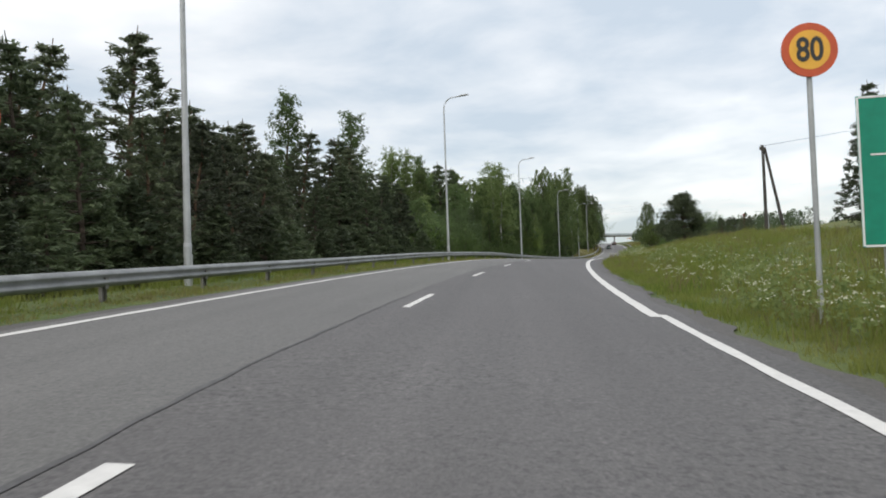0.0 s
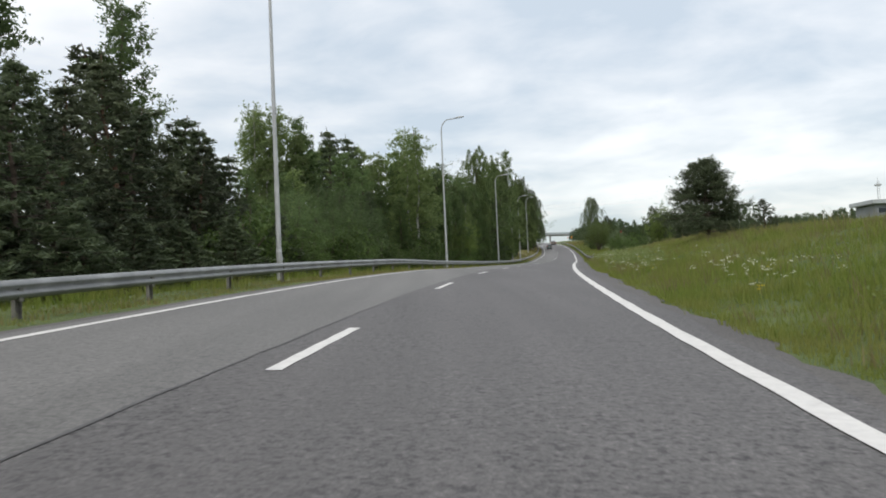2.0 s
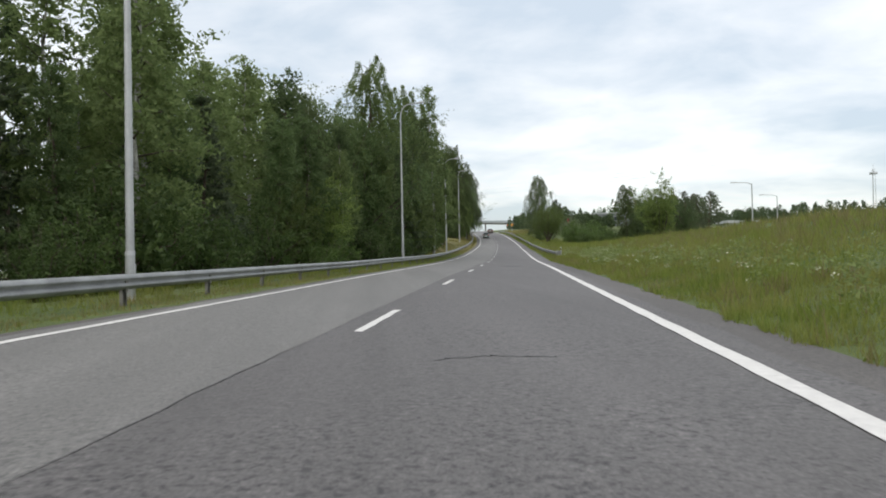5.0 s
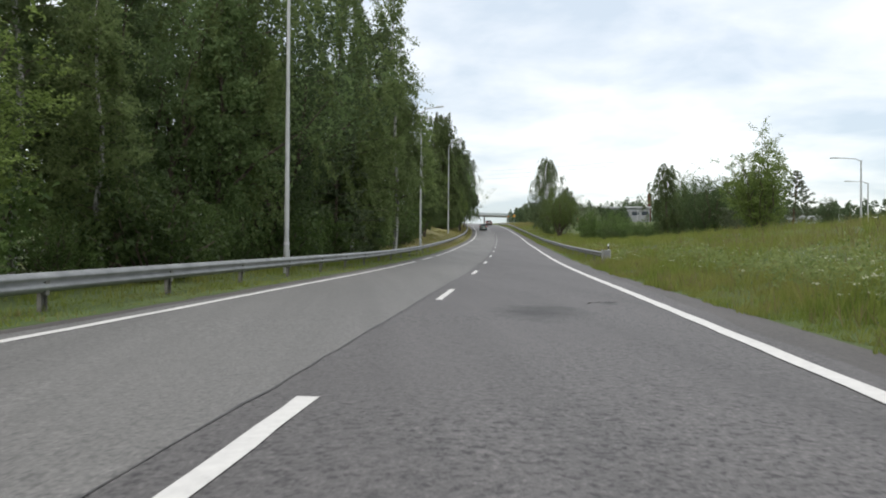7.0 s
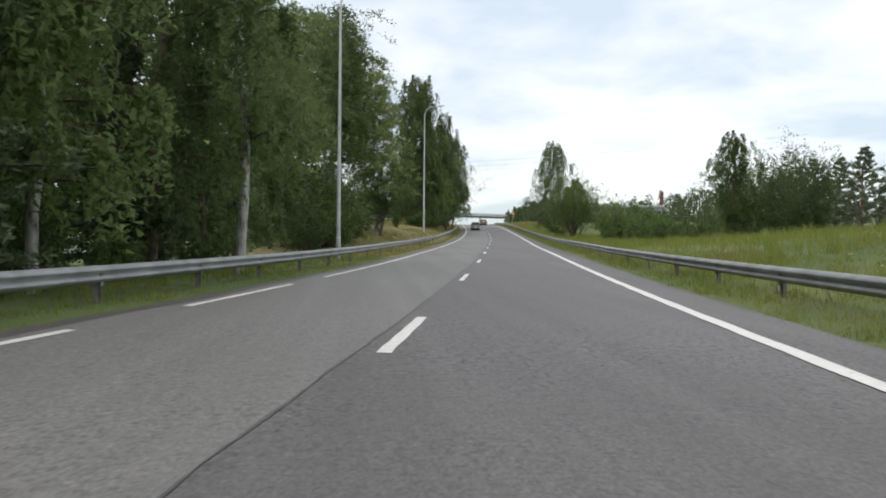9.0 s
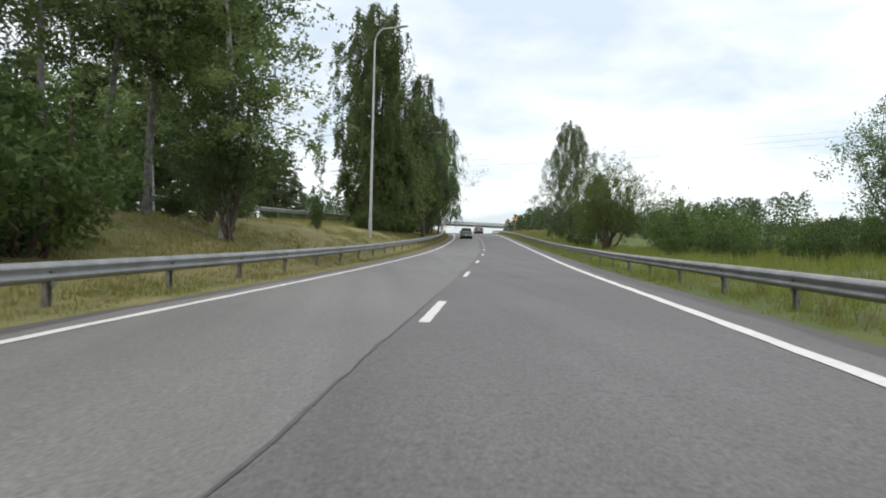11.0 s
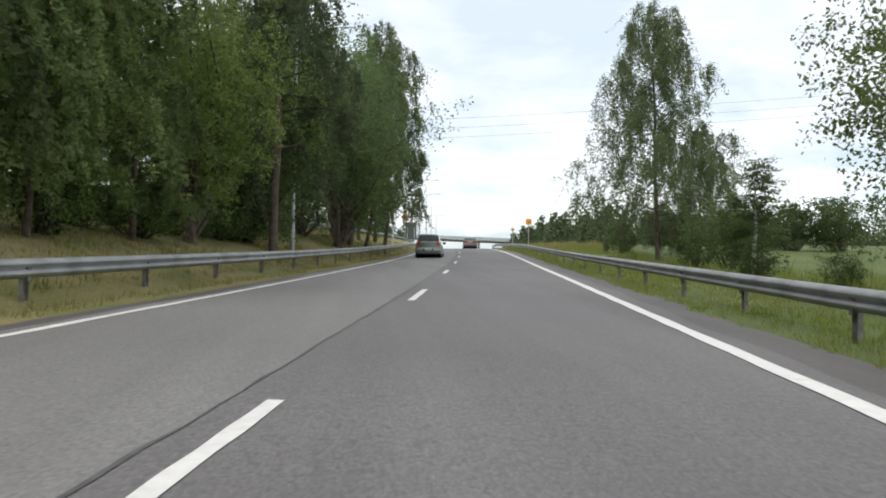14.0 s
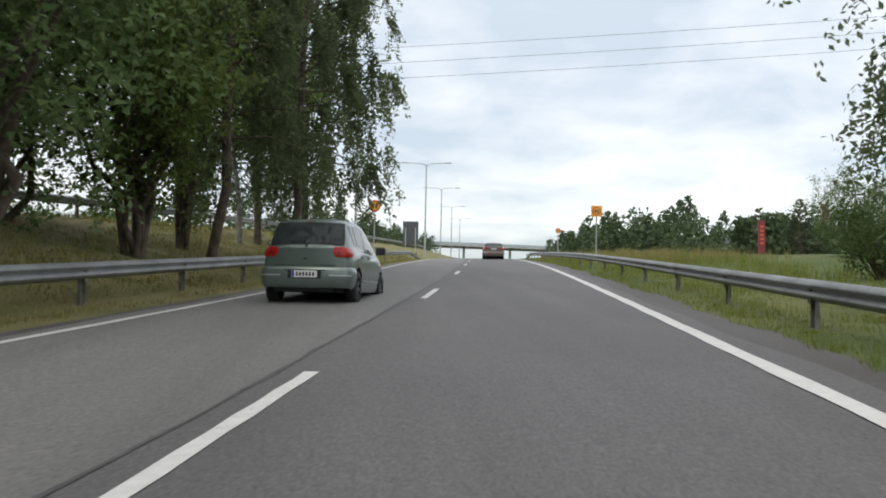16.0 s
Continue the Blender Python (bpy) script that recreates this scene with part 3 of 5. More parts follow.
# ---- trees ----
def leaf_cards(C, size, wide, r, flat=0.0, hang=0.0, kite=False):
    """Pointed leaves, or sprays of needles, round the centres C."""
    n = len(C)
    a = r.normal(size=(n, 3))
    a[:, 2] = a[:, 2] * (1 - flat) - hang
    a /= np.linalg.norm(a, axis=1, keepdims=True) + 1e-9
    b = np.cross(a, r.normal(size=(n, 3)))
    b /= np.linalg.norm(b, axis=1, keepdims=True) + 1e-9
    ln = size * r.uniform(0.6, 1.4, (n, 1))
    if kite:
        fold = np.cross(a, b) * ln * wide * 0.25
        V = np.stack([C + a * ln, C + b * ln * wide + fold, C - a * ln * 0.8, C - b * ln * wide + fold], 1).reshape(-1, 3)
        return V, np.arange(4 * n).reshape(n, 4)
    V = np.stack([C + a * ln, C - a * ln * 0.6 + b * ln * wide, C - a * ln * 0.6 - b * ln * wide], 1).reshape(-1, 3)
    return V, np.arange(3 * n).reshape(n, 3)


def limb(r, base, az, length, up, droop, k=5):
    t = np.linspace(0, 1, k)
    x = length * t
    z = length * (up * t - droop * t * t)
    wig = r.normal(size=(k, 3)) * length * 0.035
    wig[0] = 0
    return np.stack([base[0] + np.cos(az) * x, base[1] + np.sin(az) * x, base[2] + z], -1) + wig


# limbs, lowest limb, spread, rise, droop, trunk's share of the height, fullness of the profile
SPEC = {"birch": (40, 0.16, 0.17, 0.95, 0.5, 0.0095, 0.75), "weeping": (60, 0.1, 0.25, 0.85, 0.45, 0.0075, 0.4), "broadweep": (84, 0.07, 0.37, 0.85, 0.42, 0.0075, 0.62), "roadweep": (58, 0.17, 0.25, 0.85, 0.5, 0.0085, 0.45), "aspen": (42, 0.10, 0.16, 1.0, 0.3, 0.0095, 0.7),
        "pine": (80, 0.07, 0.31, 0.6, -0.1, 0.011, 1.05), "spruce": (95, 0.03, 0.28, 0.25, 0.14, 0.011, 1.0), "tallbirch": (40, 0.34, 0.2, 0.95, 0.55, 0.0056, 0.55), "umbrella": (80, 0.1, 0.53, 0.5, 0.3, 0.03, 0.4)}


WEEP = ("weeping", "broadweep", "roadweep")


def tree_mesh(kind, h, seed, leaves, size):
    """Trunk-and-limb lines, and leaves, for one kind of tree."""
    r = np.random.default_rng(seed)
    lines, C = [], []
    k = 9
    t = np.linspace(0, 1, k)
    nb, low, wide, up, droop, thick, full = SPEC[kind]
    lean = r.normal(size=2) * 0.025 * h
    bend = np.cumsum(r.normal(size=(k, 2)) * (0.004 if kind == "tallbirch" else 0.009) * h, 0)
    trunk = np.stack([lean[0] * t + bend[:, 0], lean[1] * t + bend[:, 1], h * 0.97 * t], -1)
    trunk[0] = (0, 0, -0.3)
    rad = thick * h
    lines.append((trunk, rad * (1 - t) ** 0.8 + 0.012))
    at = lambda q: np.array([np.interp(q, t, trunk[:, c]) for c in range(3)])
    needle = kind in ("pine", "spruce", "umbrella")
    for i in range(nb):
        q = low + (0.975 - low) * ((i + r.uniform(0, 0.9)) / nb) ** 0.9
        u = (q - low) / (1 - low)
        if kind == "umbrella":
            prof = (1 - u ** 1.3) ** 0.75 + 0.04
        else:
            prof = (1 - u) ** full * min(1.0, 0.5 + u * 2.4) + 0.035
        L = wide * h * prof * (r.uniform(0.8, 1.04) if kind == "broadweep" else r.uniform(0.6, 1.1) if kind == "weeping" else r.uniform(0.6, 1.2))
        az = i * 2.4 + r.uniform(-0.6, 0.6)
        if kind in ("pine", "spruce"):
            # whorls of five limbs, with bare stem between them
            n5 = nb // 5
            u = ((i // 5) + r.uniform(0, 0.12)) / n5
            q = low + (0.985 - low) * u
            prof = (1 - u) ** full * min(1.0, 0.62 + u * 1.8) + 0.03
            L = wide * h * prof * r.uniform(0.7, 1.15)
            az = (i % 5) * 1.257 + (i // 5) * 0.7 + r.uniform(-0.3, 0.3)
        pts = limb(r, at(q), az, L, up * (0.35 + 0.9 * u) * r.uniform(0.7, 1.2), droop * r.uniform(0.5, 1.2))
        drawn = pts[0] + (pts - pts[0]) * (0.84 if kind in WEEP else 1.0)
        lines.append((drawn, np.linspace(rad * 0.3 * (1 - u * 0.7) + 0.01, 0.008 if kind in WEEP else 0.006, len(pts))))
        share = int(leaves / nb * (0.3 + 1.3 * prof))
        per = 24 if needle else (60 if kind in WEEP else 30)
        nc = max(4, share // per)
        tw = r.integers(0, nc, share)
        v = r.uniform(0.3 if needle else 0.15, 1.0, nc) ** 0.85
        if kind in WEEP:
            # strands hang in tufts, with gaps between them
            v = r.uniform(0.2, 1.0, max(2, nc // 5))[r.integers(0, max(2, nc // 5), nc)]
        base = np.stack([np.interp(v, np.linspace(0, 1, len(pts)), pts[:, c]) for c in range(3)], -1)
        if kind in ("pine", "spruce"):
            sd = np.array([-np.sin(az), np.cos(az), 0.0])
            base += sd * (r.normal(size=nc) * (0.05 + 0.3 * L * v * (1.15 - v)))[:, None] + r.normal(size=(nc, 3)) * np.array([0.04, 0.04, 0.03 + 0.015 * L])
        else:
            base += r.normal(size=(nc, 3)) * (0.26 if kind in WEEP else 1.0) * ((0.055 if needle else 0.1) * L + 0.1) * np.array([1, 1, 0.35 if needle else 0.7])
        out = np.array([np.cos(az), np.sin(az), 0.0])
        way = r.normal(size=(nc, 3)) * np.array([0.8, 0.8, 0.5]) + out * 0.7
        if kind in WEEP:
            way = r.normal(size=(nc, 3)) * 0.22 + out * 0.1 - np.array([0, 0, 1.0])
            ln = r.uniform(0.35, 1.0, nc) * np.clip(base[:, 2] - 0.6, 0.4, 2.5)
        elif kind == "tallbirch":
            way[:, 2] -= 1.1
            ln = r.uniform(0.5, 1.6, nc)
        elif kind == "birch":
            way[:, 2] -= 0.55
            ln = r.uniform(0.5, 1.3, nc)
        elif needle:
            way[:, 2] += 0.5 if kind != "spruce" else 0.0
            ln = r.uniform(0.25, 0.6, nc) * (0.6 + 0.04 * h) * (1.0 if kind == "umbrella" else 0.35 + 0.75 * (1 - u))
        else:
            way[:, 2] += 0.2
            ln = r.uniform(0.4, 1.0, nc)
        way /= np.linalg.norm(way, axis=1, keepdims=True)
        c = base[tw] + way[tw] * (ln[tw] * r.uniform(0, 1, share))[:, None] + r.normal(size=(share, 3)) * (0.07 if kind in WEEP else 0.055 if needle else 0.11)
        C.append(c)
    C = np.concatenate(C)
    C = C[C[:, 2] > 0.25]
    if needle:
        V, F = leaf_cards(C, size, 0.2, r, 0.35)
    elif kind in WEEP:
        V, F = leaf_cards(C, size, 0.42, r, 0.0, 0.7, kind == "broadweep")
    else:
        V, F = leaf_cards(C, size, 0.5, r)
    return lines, V, F


TREE_LABEL = {"roadweep": "tall birch with a bare lower trunk and hanging twigs", "broadweep": "broad weeping birch with loose hanging twigs beside the guardrail", "tallbirch": "slim tall birch with a high airy crown on the embankment", "birch": "tall silver birch with a pale trunk and loose green crown", "weeping": "large weeping birch with hanging leafy twigs",
              "aspen": "slender tall leafy aspen in the roadside wood", "pine": "dark green roadside pine with a pointed crown",
              "spruce": "dark dense conical spruce at the wood's edge", "umbrella": "lone broad-crowned dark pine on the grass bank"}
M_GREYBIRCH = leafy("grey_green_birch_leaves", (.082, .108, .056), (.135, .168, .088), 0.5)
M_GREYBARK = surface("grey_birch_bark", (.17, .165, .155), 0.85, vary=0.45, scale=5.0, grain=30.0, relief=0.3)
M_MAPLE = leafy("young_maple_leaves", (.105, .15, .04), (.19, .245, .08), 0.55)
M_DARKPINE = leafy("old_pine_needles", (.046, .06, .036), (.09, .11, .064), 0.25)
# weeping birches get brown bark: the crown's shade on their trunks, put into colour
TREE_MAT = {"roadweep": (M_BARK, M_GREYBIRCH), "broadweep": (M_BARK, M_GREYBIRCH), "tallbirch": (M_GREYBARK, M_BIRCH), "birch": (M_BIRCHBARK, M_BIRCH), "weeping": (M_BARK, M_BIRCH), "aspen": (M_BARK, M_ASPEN), "pine": (M_PINEBARK, M_PINE),
            "spruce": (M_BARK, M_SPRUCE), "umbrella": (M_BARK, M_DARKPINE)}


def tree(kind, h, seed, leaves, size, group="", label=""):
    g = empty("tree")
    lines, V, F = tree_mesh(kind, h, seed, leaves, size)
    bark, leaf = TREE_MAT[kind]
    part("trunk", tubes_mesh("trunk", lines[:1], 9), bark, g, smooth=True)
    part("limbwork", tubes_mesh("limbwork", [(p[::2], w[::2]) for p, w in lines[1:]], 3), M_BARK, g, smooth=True)["kind"] = "stuff"
    part("crown", mesh_np("crown", V, F), leaf, g)
    tagged(g, label or TREE_LABEL[kind], "tree", group)
    g["tall"] = h
    return g


def bush_mesh(r, h, w, leaves, size, stems=13, bare=0.2, arch=0.85, kite=False, tight=1.0):
    lines, C = [], []
    for i in range(stems):
        az = i * 2.4 + r.uniform(-0.4, 0.4)
        q = np.sqrt((i + 0.5) / stems)
        out = w * 0.46 * q * r.uniform(0.85, 1.1)
        L = h * (1 - 0.5 * q ** 2.5) * r.uniform(0.88, 1.02)
        t = np.linspace(0, 1, 6)
        pts = np.stack([np.cos(az) * out * t ** arch, np.sin(az) * out * t ** arch, L * 0.94 * t - 0.1], -1) + r.normal(size=(6, 3)) * 0.03 * h
        pts[0] = (r.normal() * 0.05 * w ** 0.5, r.normal() * 0.05 * w ** 0.5, -0.15)
        lines.append((pts, np.linspace(0.02 * h ** 0.7, 0.006, 6)))
        m = leaves // stems
        nc = max(14, int(m / 28 * tight))
        v = r.uniform(bare, 1.0, nc)
        cc = np.stack([np.interp(v, t, pts[:, c]) for c in range(3)], -1) + np.clip(r.normal(size=(nc, 3)), -1.7, 1.7) * np.array([w * 0.085, w * 0.085, h * 0.06])
        tw = r.integers(0, nc, m)
        way = r.normal(size=(nc, 3)) + np.array([np.cos(az) * 0.6, np.sin(az) * 0.6, 0.5])
        way = np.clip(way, -1.5, 1.5)
        c = cc[tw] + way[tw] * 0.045 * (w + h) * 0.5 * tight * r.uniform(0, 1.6, (m, 1)) + r.normal(size=(m, 3)) * (0.05 + 0.014 * w) * tight
        C.append(c)
    C = np.concatenate(C)
    C[:, 2] = np.abs(C[:, 2])
    V, F = leaf_cards(C, size, 0.5, r, kite=kite)
    return lines, V, F


def bush(h, w, seed, leaves, size, mat=None, label="leafy green shrub growing by the road", stems=13, bare=0.2, name="bush", group="roadside shrubs", arch=0.85, kite=False, tight=1.0):
    g = empty(name)
    lines, V, F = bush_mesh(np.random.default_rng(seed), h, w, leaves, size, stems, bare, arch, kite, tight)
    part("stemwork", tubes_mesh("stemwork", lines, 5), M_BARK, g)["kind"] = "stuff"
    part("foliage", mesh_np("foliage", V, F), mat or M_BUSH, g)
    tagged(g, label, name, group)
    g["tall"] = h
    return g


W = "trees of the roadside wood"
PROTO = {
    "pine": [tree("pine", 11.0, 11, 11500, 0.17, W), tree("pine", 9.5, 12, 10500, 0.165, W), tree("pine", 10.5, 13, 11000, 0.17, W)],
    "spruce": [tree("spruce", 10.0, 21, 10500, 0.17, W), tree("spruce", 8.0, 22, 9000, 0.16, W)],
    "midconifer": [tree("pine", 10.0, 15, 6000, 0.215, W), tree("spruce", 9.5, 26, 5800, 0.205, W)],
    "midleaf": [tree("aspen", 12.0, 45, 6200, 0.128, W), tree("birch", 12.0, 35, 6200, 0.124, W)],
    "lowspruce": [tree("spruce", 6.0, 24, 4200, 0.19, W), tree("spruce", 5.0, 25, 3600, 0.18, W)],
    "birch": [tree("birch", 12.5, 31, 10000, 0.098, W), tree("birch", 11.5, 32, 9500, 0.098, W), tree("birch", 15.0, 33, 12000, 0.1, W)],
    "aspen": [tree("aspen", 12.5, 41, 10000, 0.102, W), tree("aspen", 10.0, 42, 9500, 0.1, W), tree("aspen", 14.0, 43, 11000, 0.105, W)],
    "weeping": [tree("weeping", 16.0, 51, 26000, 0.098, "weeping birches"), tree("weeping", 14.5, 52, 23500, 0.098, "weeping birches")],
    "nearweep": [tree("roadweep", 16.5, 58, 34000, 0.084, "weeping birches"), tree("roadweep", 15.5, 59, 31000, 0.084, "weeping birches")],
    "broadweep": [tree("broadweep", 14.5, 57, 96000, 0.058, "weeping birches")],
    "tallbirch": [tree("tallbirch", 15.5, 55, 13000, 0.085, W), tree("tallbirch", 16.5, 56, 15000, 0.085, W)],
    "backconifer": [tree("pine", 12.5, 14, 4600, 0.24, W), tree("spruce", 12.0, 23, 4600, 0.23, W)],
    "backleaf": [tree("aspen", 13.5, 44, 4200, 0.17, W), tree("birch", 13.0, 34, 4200, 0.17, W)],
    "bush": [bush(3.2, 3.4, 61, 4900, 0.066), bush(2.0, 2.6, 62, 3400, 0.06), bush(4.4, 4.2, 63, 6400, 0.07)],
    "bigbroad": [bush(12.0, 9.0, 66, 25000, 0.08, M_ASPEN, "large dark broad-leaved tree with several stout trunks", 12, 0.26, "tree", "trees on the embankment", 1.25)],
    "highbroad": [bush(13.0, 8.4, 67, 28000, 0.078, M_ASPEN, "dark broad-leaved tree with a cluster of stout trunks", 11, 0.42, "tree", "trees on the embankment", 1.7)],
    "brightbroad": [bush(10.0, 6.0, 68, 26000, 0.07, M_MAPLE, "yellow-green broad-leaved tree among the birches", 12, 0.3, "tree", "trees on the embankment", 1.3, True, 0.8)],
    "broad": [bush(7.0, 6.4, 64, 21000, 0.072, M_ASPEN, "broad-crowned leafy tree beside the meadow", 15, 0.12, "tree", "meadow trees"), bush(8.0, 5.2, 65, 18500, 0.072, M_ASPEN, "tall dense leafy tree beside the meadow", 13, 0.1, "tree", "meadow trees")],
}
USED = set()


def plant(kind, s, d, h=None, turn=None, which=None, label="", wide=1.0):
    """Sets one tree or bush in the ground, at a height of its own."""
    ps = PROTO[kind]
    i = int(rng.integers(len(ps))) if which is None else which
    src = ps[i]
    k = (h / src["tall"]) if h else rng.uniform(0.9, 1.12)
    m = place(s, d, None, float(rng.uniform(0, 360) if turn is None else turn))
    m = m @ Matrix.Diagonal((k * wide * rng.uniform(0.95, 1.1), k * wide * rng.uniform(0.95, 1.1), k, 1))
    if src.name in USED:
        ob = copy_thing(src, m)
        ob.matrix_basis = m
    else:
        USED.add(src.name)
        ob = src
        ob.matrix_basis = m
    if label:
        ob["label"] = label
    return ob


def grow():
    # conifers at the start of the wood
    for row, (d0, step, lo, hi, kinds) in enumerate(((-10.0, 3.6, 4.0, 6.2, ("pine", "spruce")), (-13.6, 3.9, 6.0, 8.6, ("pine", "midconifer")),
                                                     (-18.0, 3.0, 8.2, 10.8, ("backconifer",)))):
        for s in np.arange(1 + row * 1.7, 65, step):
            plant(str(rng.choice(kinds)), s + rng.uniform(-1.3, 1.3), d0 + rng.uniform(-1.5, 1.5), rng.uniform(lo, hi), wide=(1.3, 1.25, 1.85)[row])
    for s in np.arange(-3, 67, 2.3):
        plant("lowspruce", s + rng.uniform(-0.7, 0.7), -8.6 + rng.uniform(-0.7, 0.5), rng.uniform(1.6, 3.0), wide=1.9)
    plant("pine", 37.0, -16.0, 11.5, which=0, wide=1.5)
    plant("pine", 36.0, -13.2, 7.4, which=1, wide=1.4)
    plant("pine", 27.0, -14.0, 8.6, which=2, wide=1.3)
    plant("pine", 24.0, -14.5, 7.6, which=1, wide=1.3)
    plant("pine", 49.4, -16.0, 9.6, which=1, wide=1.3)
    plant("aspen", 63.6, -20.3, 14.4, which=0)
    plant("aspen", 65.6, -15.4, 12.8, which=2, wide=1.1)
    plant("pine", 63.0, -14.0, 9.6, which=1, wide=1.4)
    for s, d, h in ((66.5, -13.0, 7.6), (68.5, -12.0, 6.0), (64.0, -11.0, 6.6), (70.5, -13.5, 6.2)):
        plant("spruce", s, d, h, wide=1.5)
    for s, d, h, kind in ((98.1, -17.7, 13.5, "aspen"), (99.8, -15.7, 13.1, "spruce"), (101.0, -14.4, 12.5, "spruce"), (102.1, -9.4, 12.4, "birch"), (96.6, -21.4, 14.7, "birch"), (95.7, -19.3, 14.1, "birch"), (94.0, -21.0, 13.6, "birch")):
        plant(kind, s, d, h, which=0)
    # birches and aspens
    for row, (d0, step, lo, hi, kinds) in enumerate(((-9.6, 3.9, 4.6, 7.2, ("aspen", "birch", "aspen", "spruce")), (-13.4, 4.2, 7.6, 9.8, ("midleaf",)),
                                                     (-18.5, 4.8, 10.4, 13, ("backleaf",)))):
        for s in np.arange((67, 67, 70)[row] + row * 1.5, (176, 176, 148)[row], step):
            grow_h = rng.uniform(lo, hi) * float(np.interp(s, [66, 79, 88, 96, 128], [0.62, 0.66, 1.0, 1.04, 1.5 if row < 2 else 1.2]))
            plant(str(rng.choice(kinds)), s + rng.uniform(-1.4, 1.4), d0 + rng.uniform(-1.4, 1.4), grow_h, wide=(1.0, 1.1, 1.05)[row])
    for s in np.arange(104, 172, 3.0):
        plant("backleaf", s + rng.uniform(-1, 1), -23 + rng.uniform(-2, 2), rng.uniform(5.5, 8.0), wide=2.0, label="leafy tree deep in the roadside wood")
    plant("birch", 162.7, -6.3, 18.6, which=2, wide=0.72)
    plant("bush", 218.2, -9.0, 2.1, which=1, wide=0.38, label="slim young sapling on the dry grass bank")
    for s, d, h in ((140, -9.0, 16), (153.5, -7.8, 16.5), (161, -8.0, 15.5)):
        plant("weeping", s, d, h)
    for s, d, h in ((144.5, -9.4, 15.0), (138.0, -10.6, 13.5), (149.0, -11.5, 14.0)):
        plant("bigbroad", s, d, h, label="tall dark broad-leaved tree overhanging the guardrail")
    plant("birch", 155.0, -7.6, 12.0, which=1)
    plant("birch", 106.0, -10.6, 13.2, which=0)
    for s in np.arange(64, 168, 2.7):
        plant("bush", s + rng.uniform(-1, 1), -8.2 + rng.uniform(-0.9, 0.4), rng.uniform(1.0, 3.6))
    for s, d, h in ((123.0, -8.8, 5.6), (118.5, -9.2, 4.8)):
        plant("brightbroad", s, d, h, wide=1.2, label="yellow-green young broad-leaved tree at the wood's edge")
    for s in np.arange(98, 172, 3.2):
        plant("bush", s + rng.uniform(-1, 1), -12.5 + rng.uniform(-1, 1), rng.uniform(1.6, 2.6), wide=1.4)
    for s, d, h in ((71.0, -9.4, 4.6), (76.5, -9.0, 4.2)):
        plant("broad", s, d, h, wide=1.15, label="round dark leafy tree at the wood's edge")
    # the glade on the embankment
    for s, d, h, kind in ((173, -9.5, 13.5, "weeping"), (184, -12.6, 13.5, "tallbirch"), (189, -12.2, 14, "tallbirch"),
                          (168, -15, 14, "aspen"), (193, -26, 9, "backleaf"), (205, -27, 8, "backleaf")):
        plant(kind, s, d, h)
    for s, d, h in ((186, -12.4, 15), (194, -12, 16), (197.5, -12.3, 15.5), (201, -12.6, 16), (203, -11.9, 14.5), (205.2, -12.7, 17.5), (209.5, -12.3, 16)):
        plant("tallbirch", s, d, h, wide=1.25)
    for s, d, h in ((193, -10.4, 5.0), (189.5, -11.5, 5.4), (187, -9.0, 3.4), (182, -9, 2.6), (190.5, -9.0, 3.4), (185, -10.5, 4.2), (198, -12.5, 2.2), (207.5, -12.4, 1.4), (211, -12.5, 1.3), (214, -12, 1.6),
                    (203, -12.6, 1.6), (205.5, -11.9, 1.2)):
        plant("bush", s, d, h, wide=1.15)
    plant("tallbirch", 224.0, -20.5, 18.0, which=1, wide=1.2)
    plant("highbroad", 200.4, -7.9, 6.0, wide=1.05, label="small round dark tree with a cluster of trunks on the embankment")
    plant("birch", 200.9, -8.3, 12.5, which=2, wide=1.2)
    plant("tallbirch", 205.5, -9.6, 15.5, which=0, wide=1.25)
    plant("bigbroad", 207.0, -11.0, 6.2, wide=1.0, label="dark bushy tree on the embankment beside the upper road")
    # the weeping birches past the glade
    for s, d, h in ((238.3, -9.5, 18), (241.0, -8.2, 19), (248.5, -8.8, 18.0), (258.5, -6.2, 17.5), (268, -8.6, 15), (286.7, -6.6, 16.5), (292.0, -5.8, 17), (297.5, -8.3, 16.5), (302.0, -7.4, 18.5)):
        plant("nearweep" if s > 258 else "weeping", s, d, h)
    for s, d, h in ((237.5, -9.0, 9.0), (241.5, -8.0, 10.0), (245.5, -7.8, 9.5), (250, -7.6, 8.5)):
        plant("weeping", s, d, h, wide=1.15, label="young weeping birch with twigs hanging to the ground")
    for s, d, h in ((256.5, -8.8, 8.5), (260.5, -8.4, 7.6), (264.5, -9.5, 8.2), (78, -10.5, 6.0), (83, -9.8, 5.5), (75, -11, 5.0)):
        plant("broad", s, d, h, label="bright green young broad-leaved tree")
    for s, d, h in ((254.0, -7.6, 9.5), (261.0, -7.8, 11.0), (283.5, -7.2, 10.0), (247.0, -8.2, 8.0)):
        plant("brightbroad", s, d, h)
    plant("highbroad", 276.1, -6.8, 13.5, wide=1.1)
    plant("highbroad", 288.0, -7.8, 13.0, wide=0.8)
    for s, d, h, w in ((270.5, -9.6, 13.5, 1.1), (275.5, -11.8, 13.0, 1.1), (280.0, -9.6, 13.5, 1.0), (284.0, -11.0, 11.0, 1.1)):
        plant("bigbroad", s, d, h, wide=w)
    for s, d, h in ((281.0, -11.0, 12.5), (281.7, -11.1, 12.0), (296.0, -8.6, 13.0)):
        plant("tallbirch", s, d, h, which=0, wide=1.3, label="slim birch on the bank below the upper road")
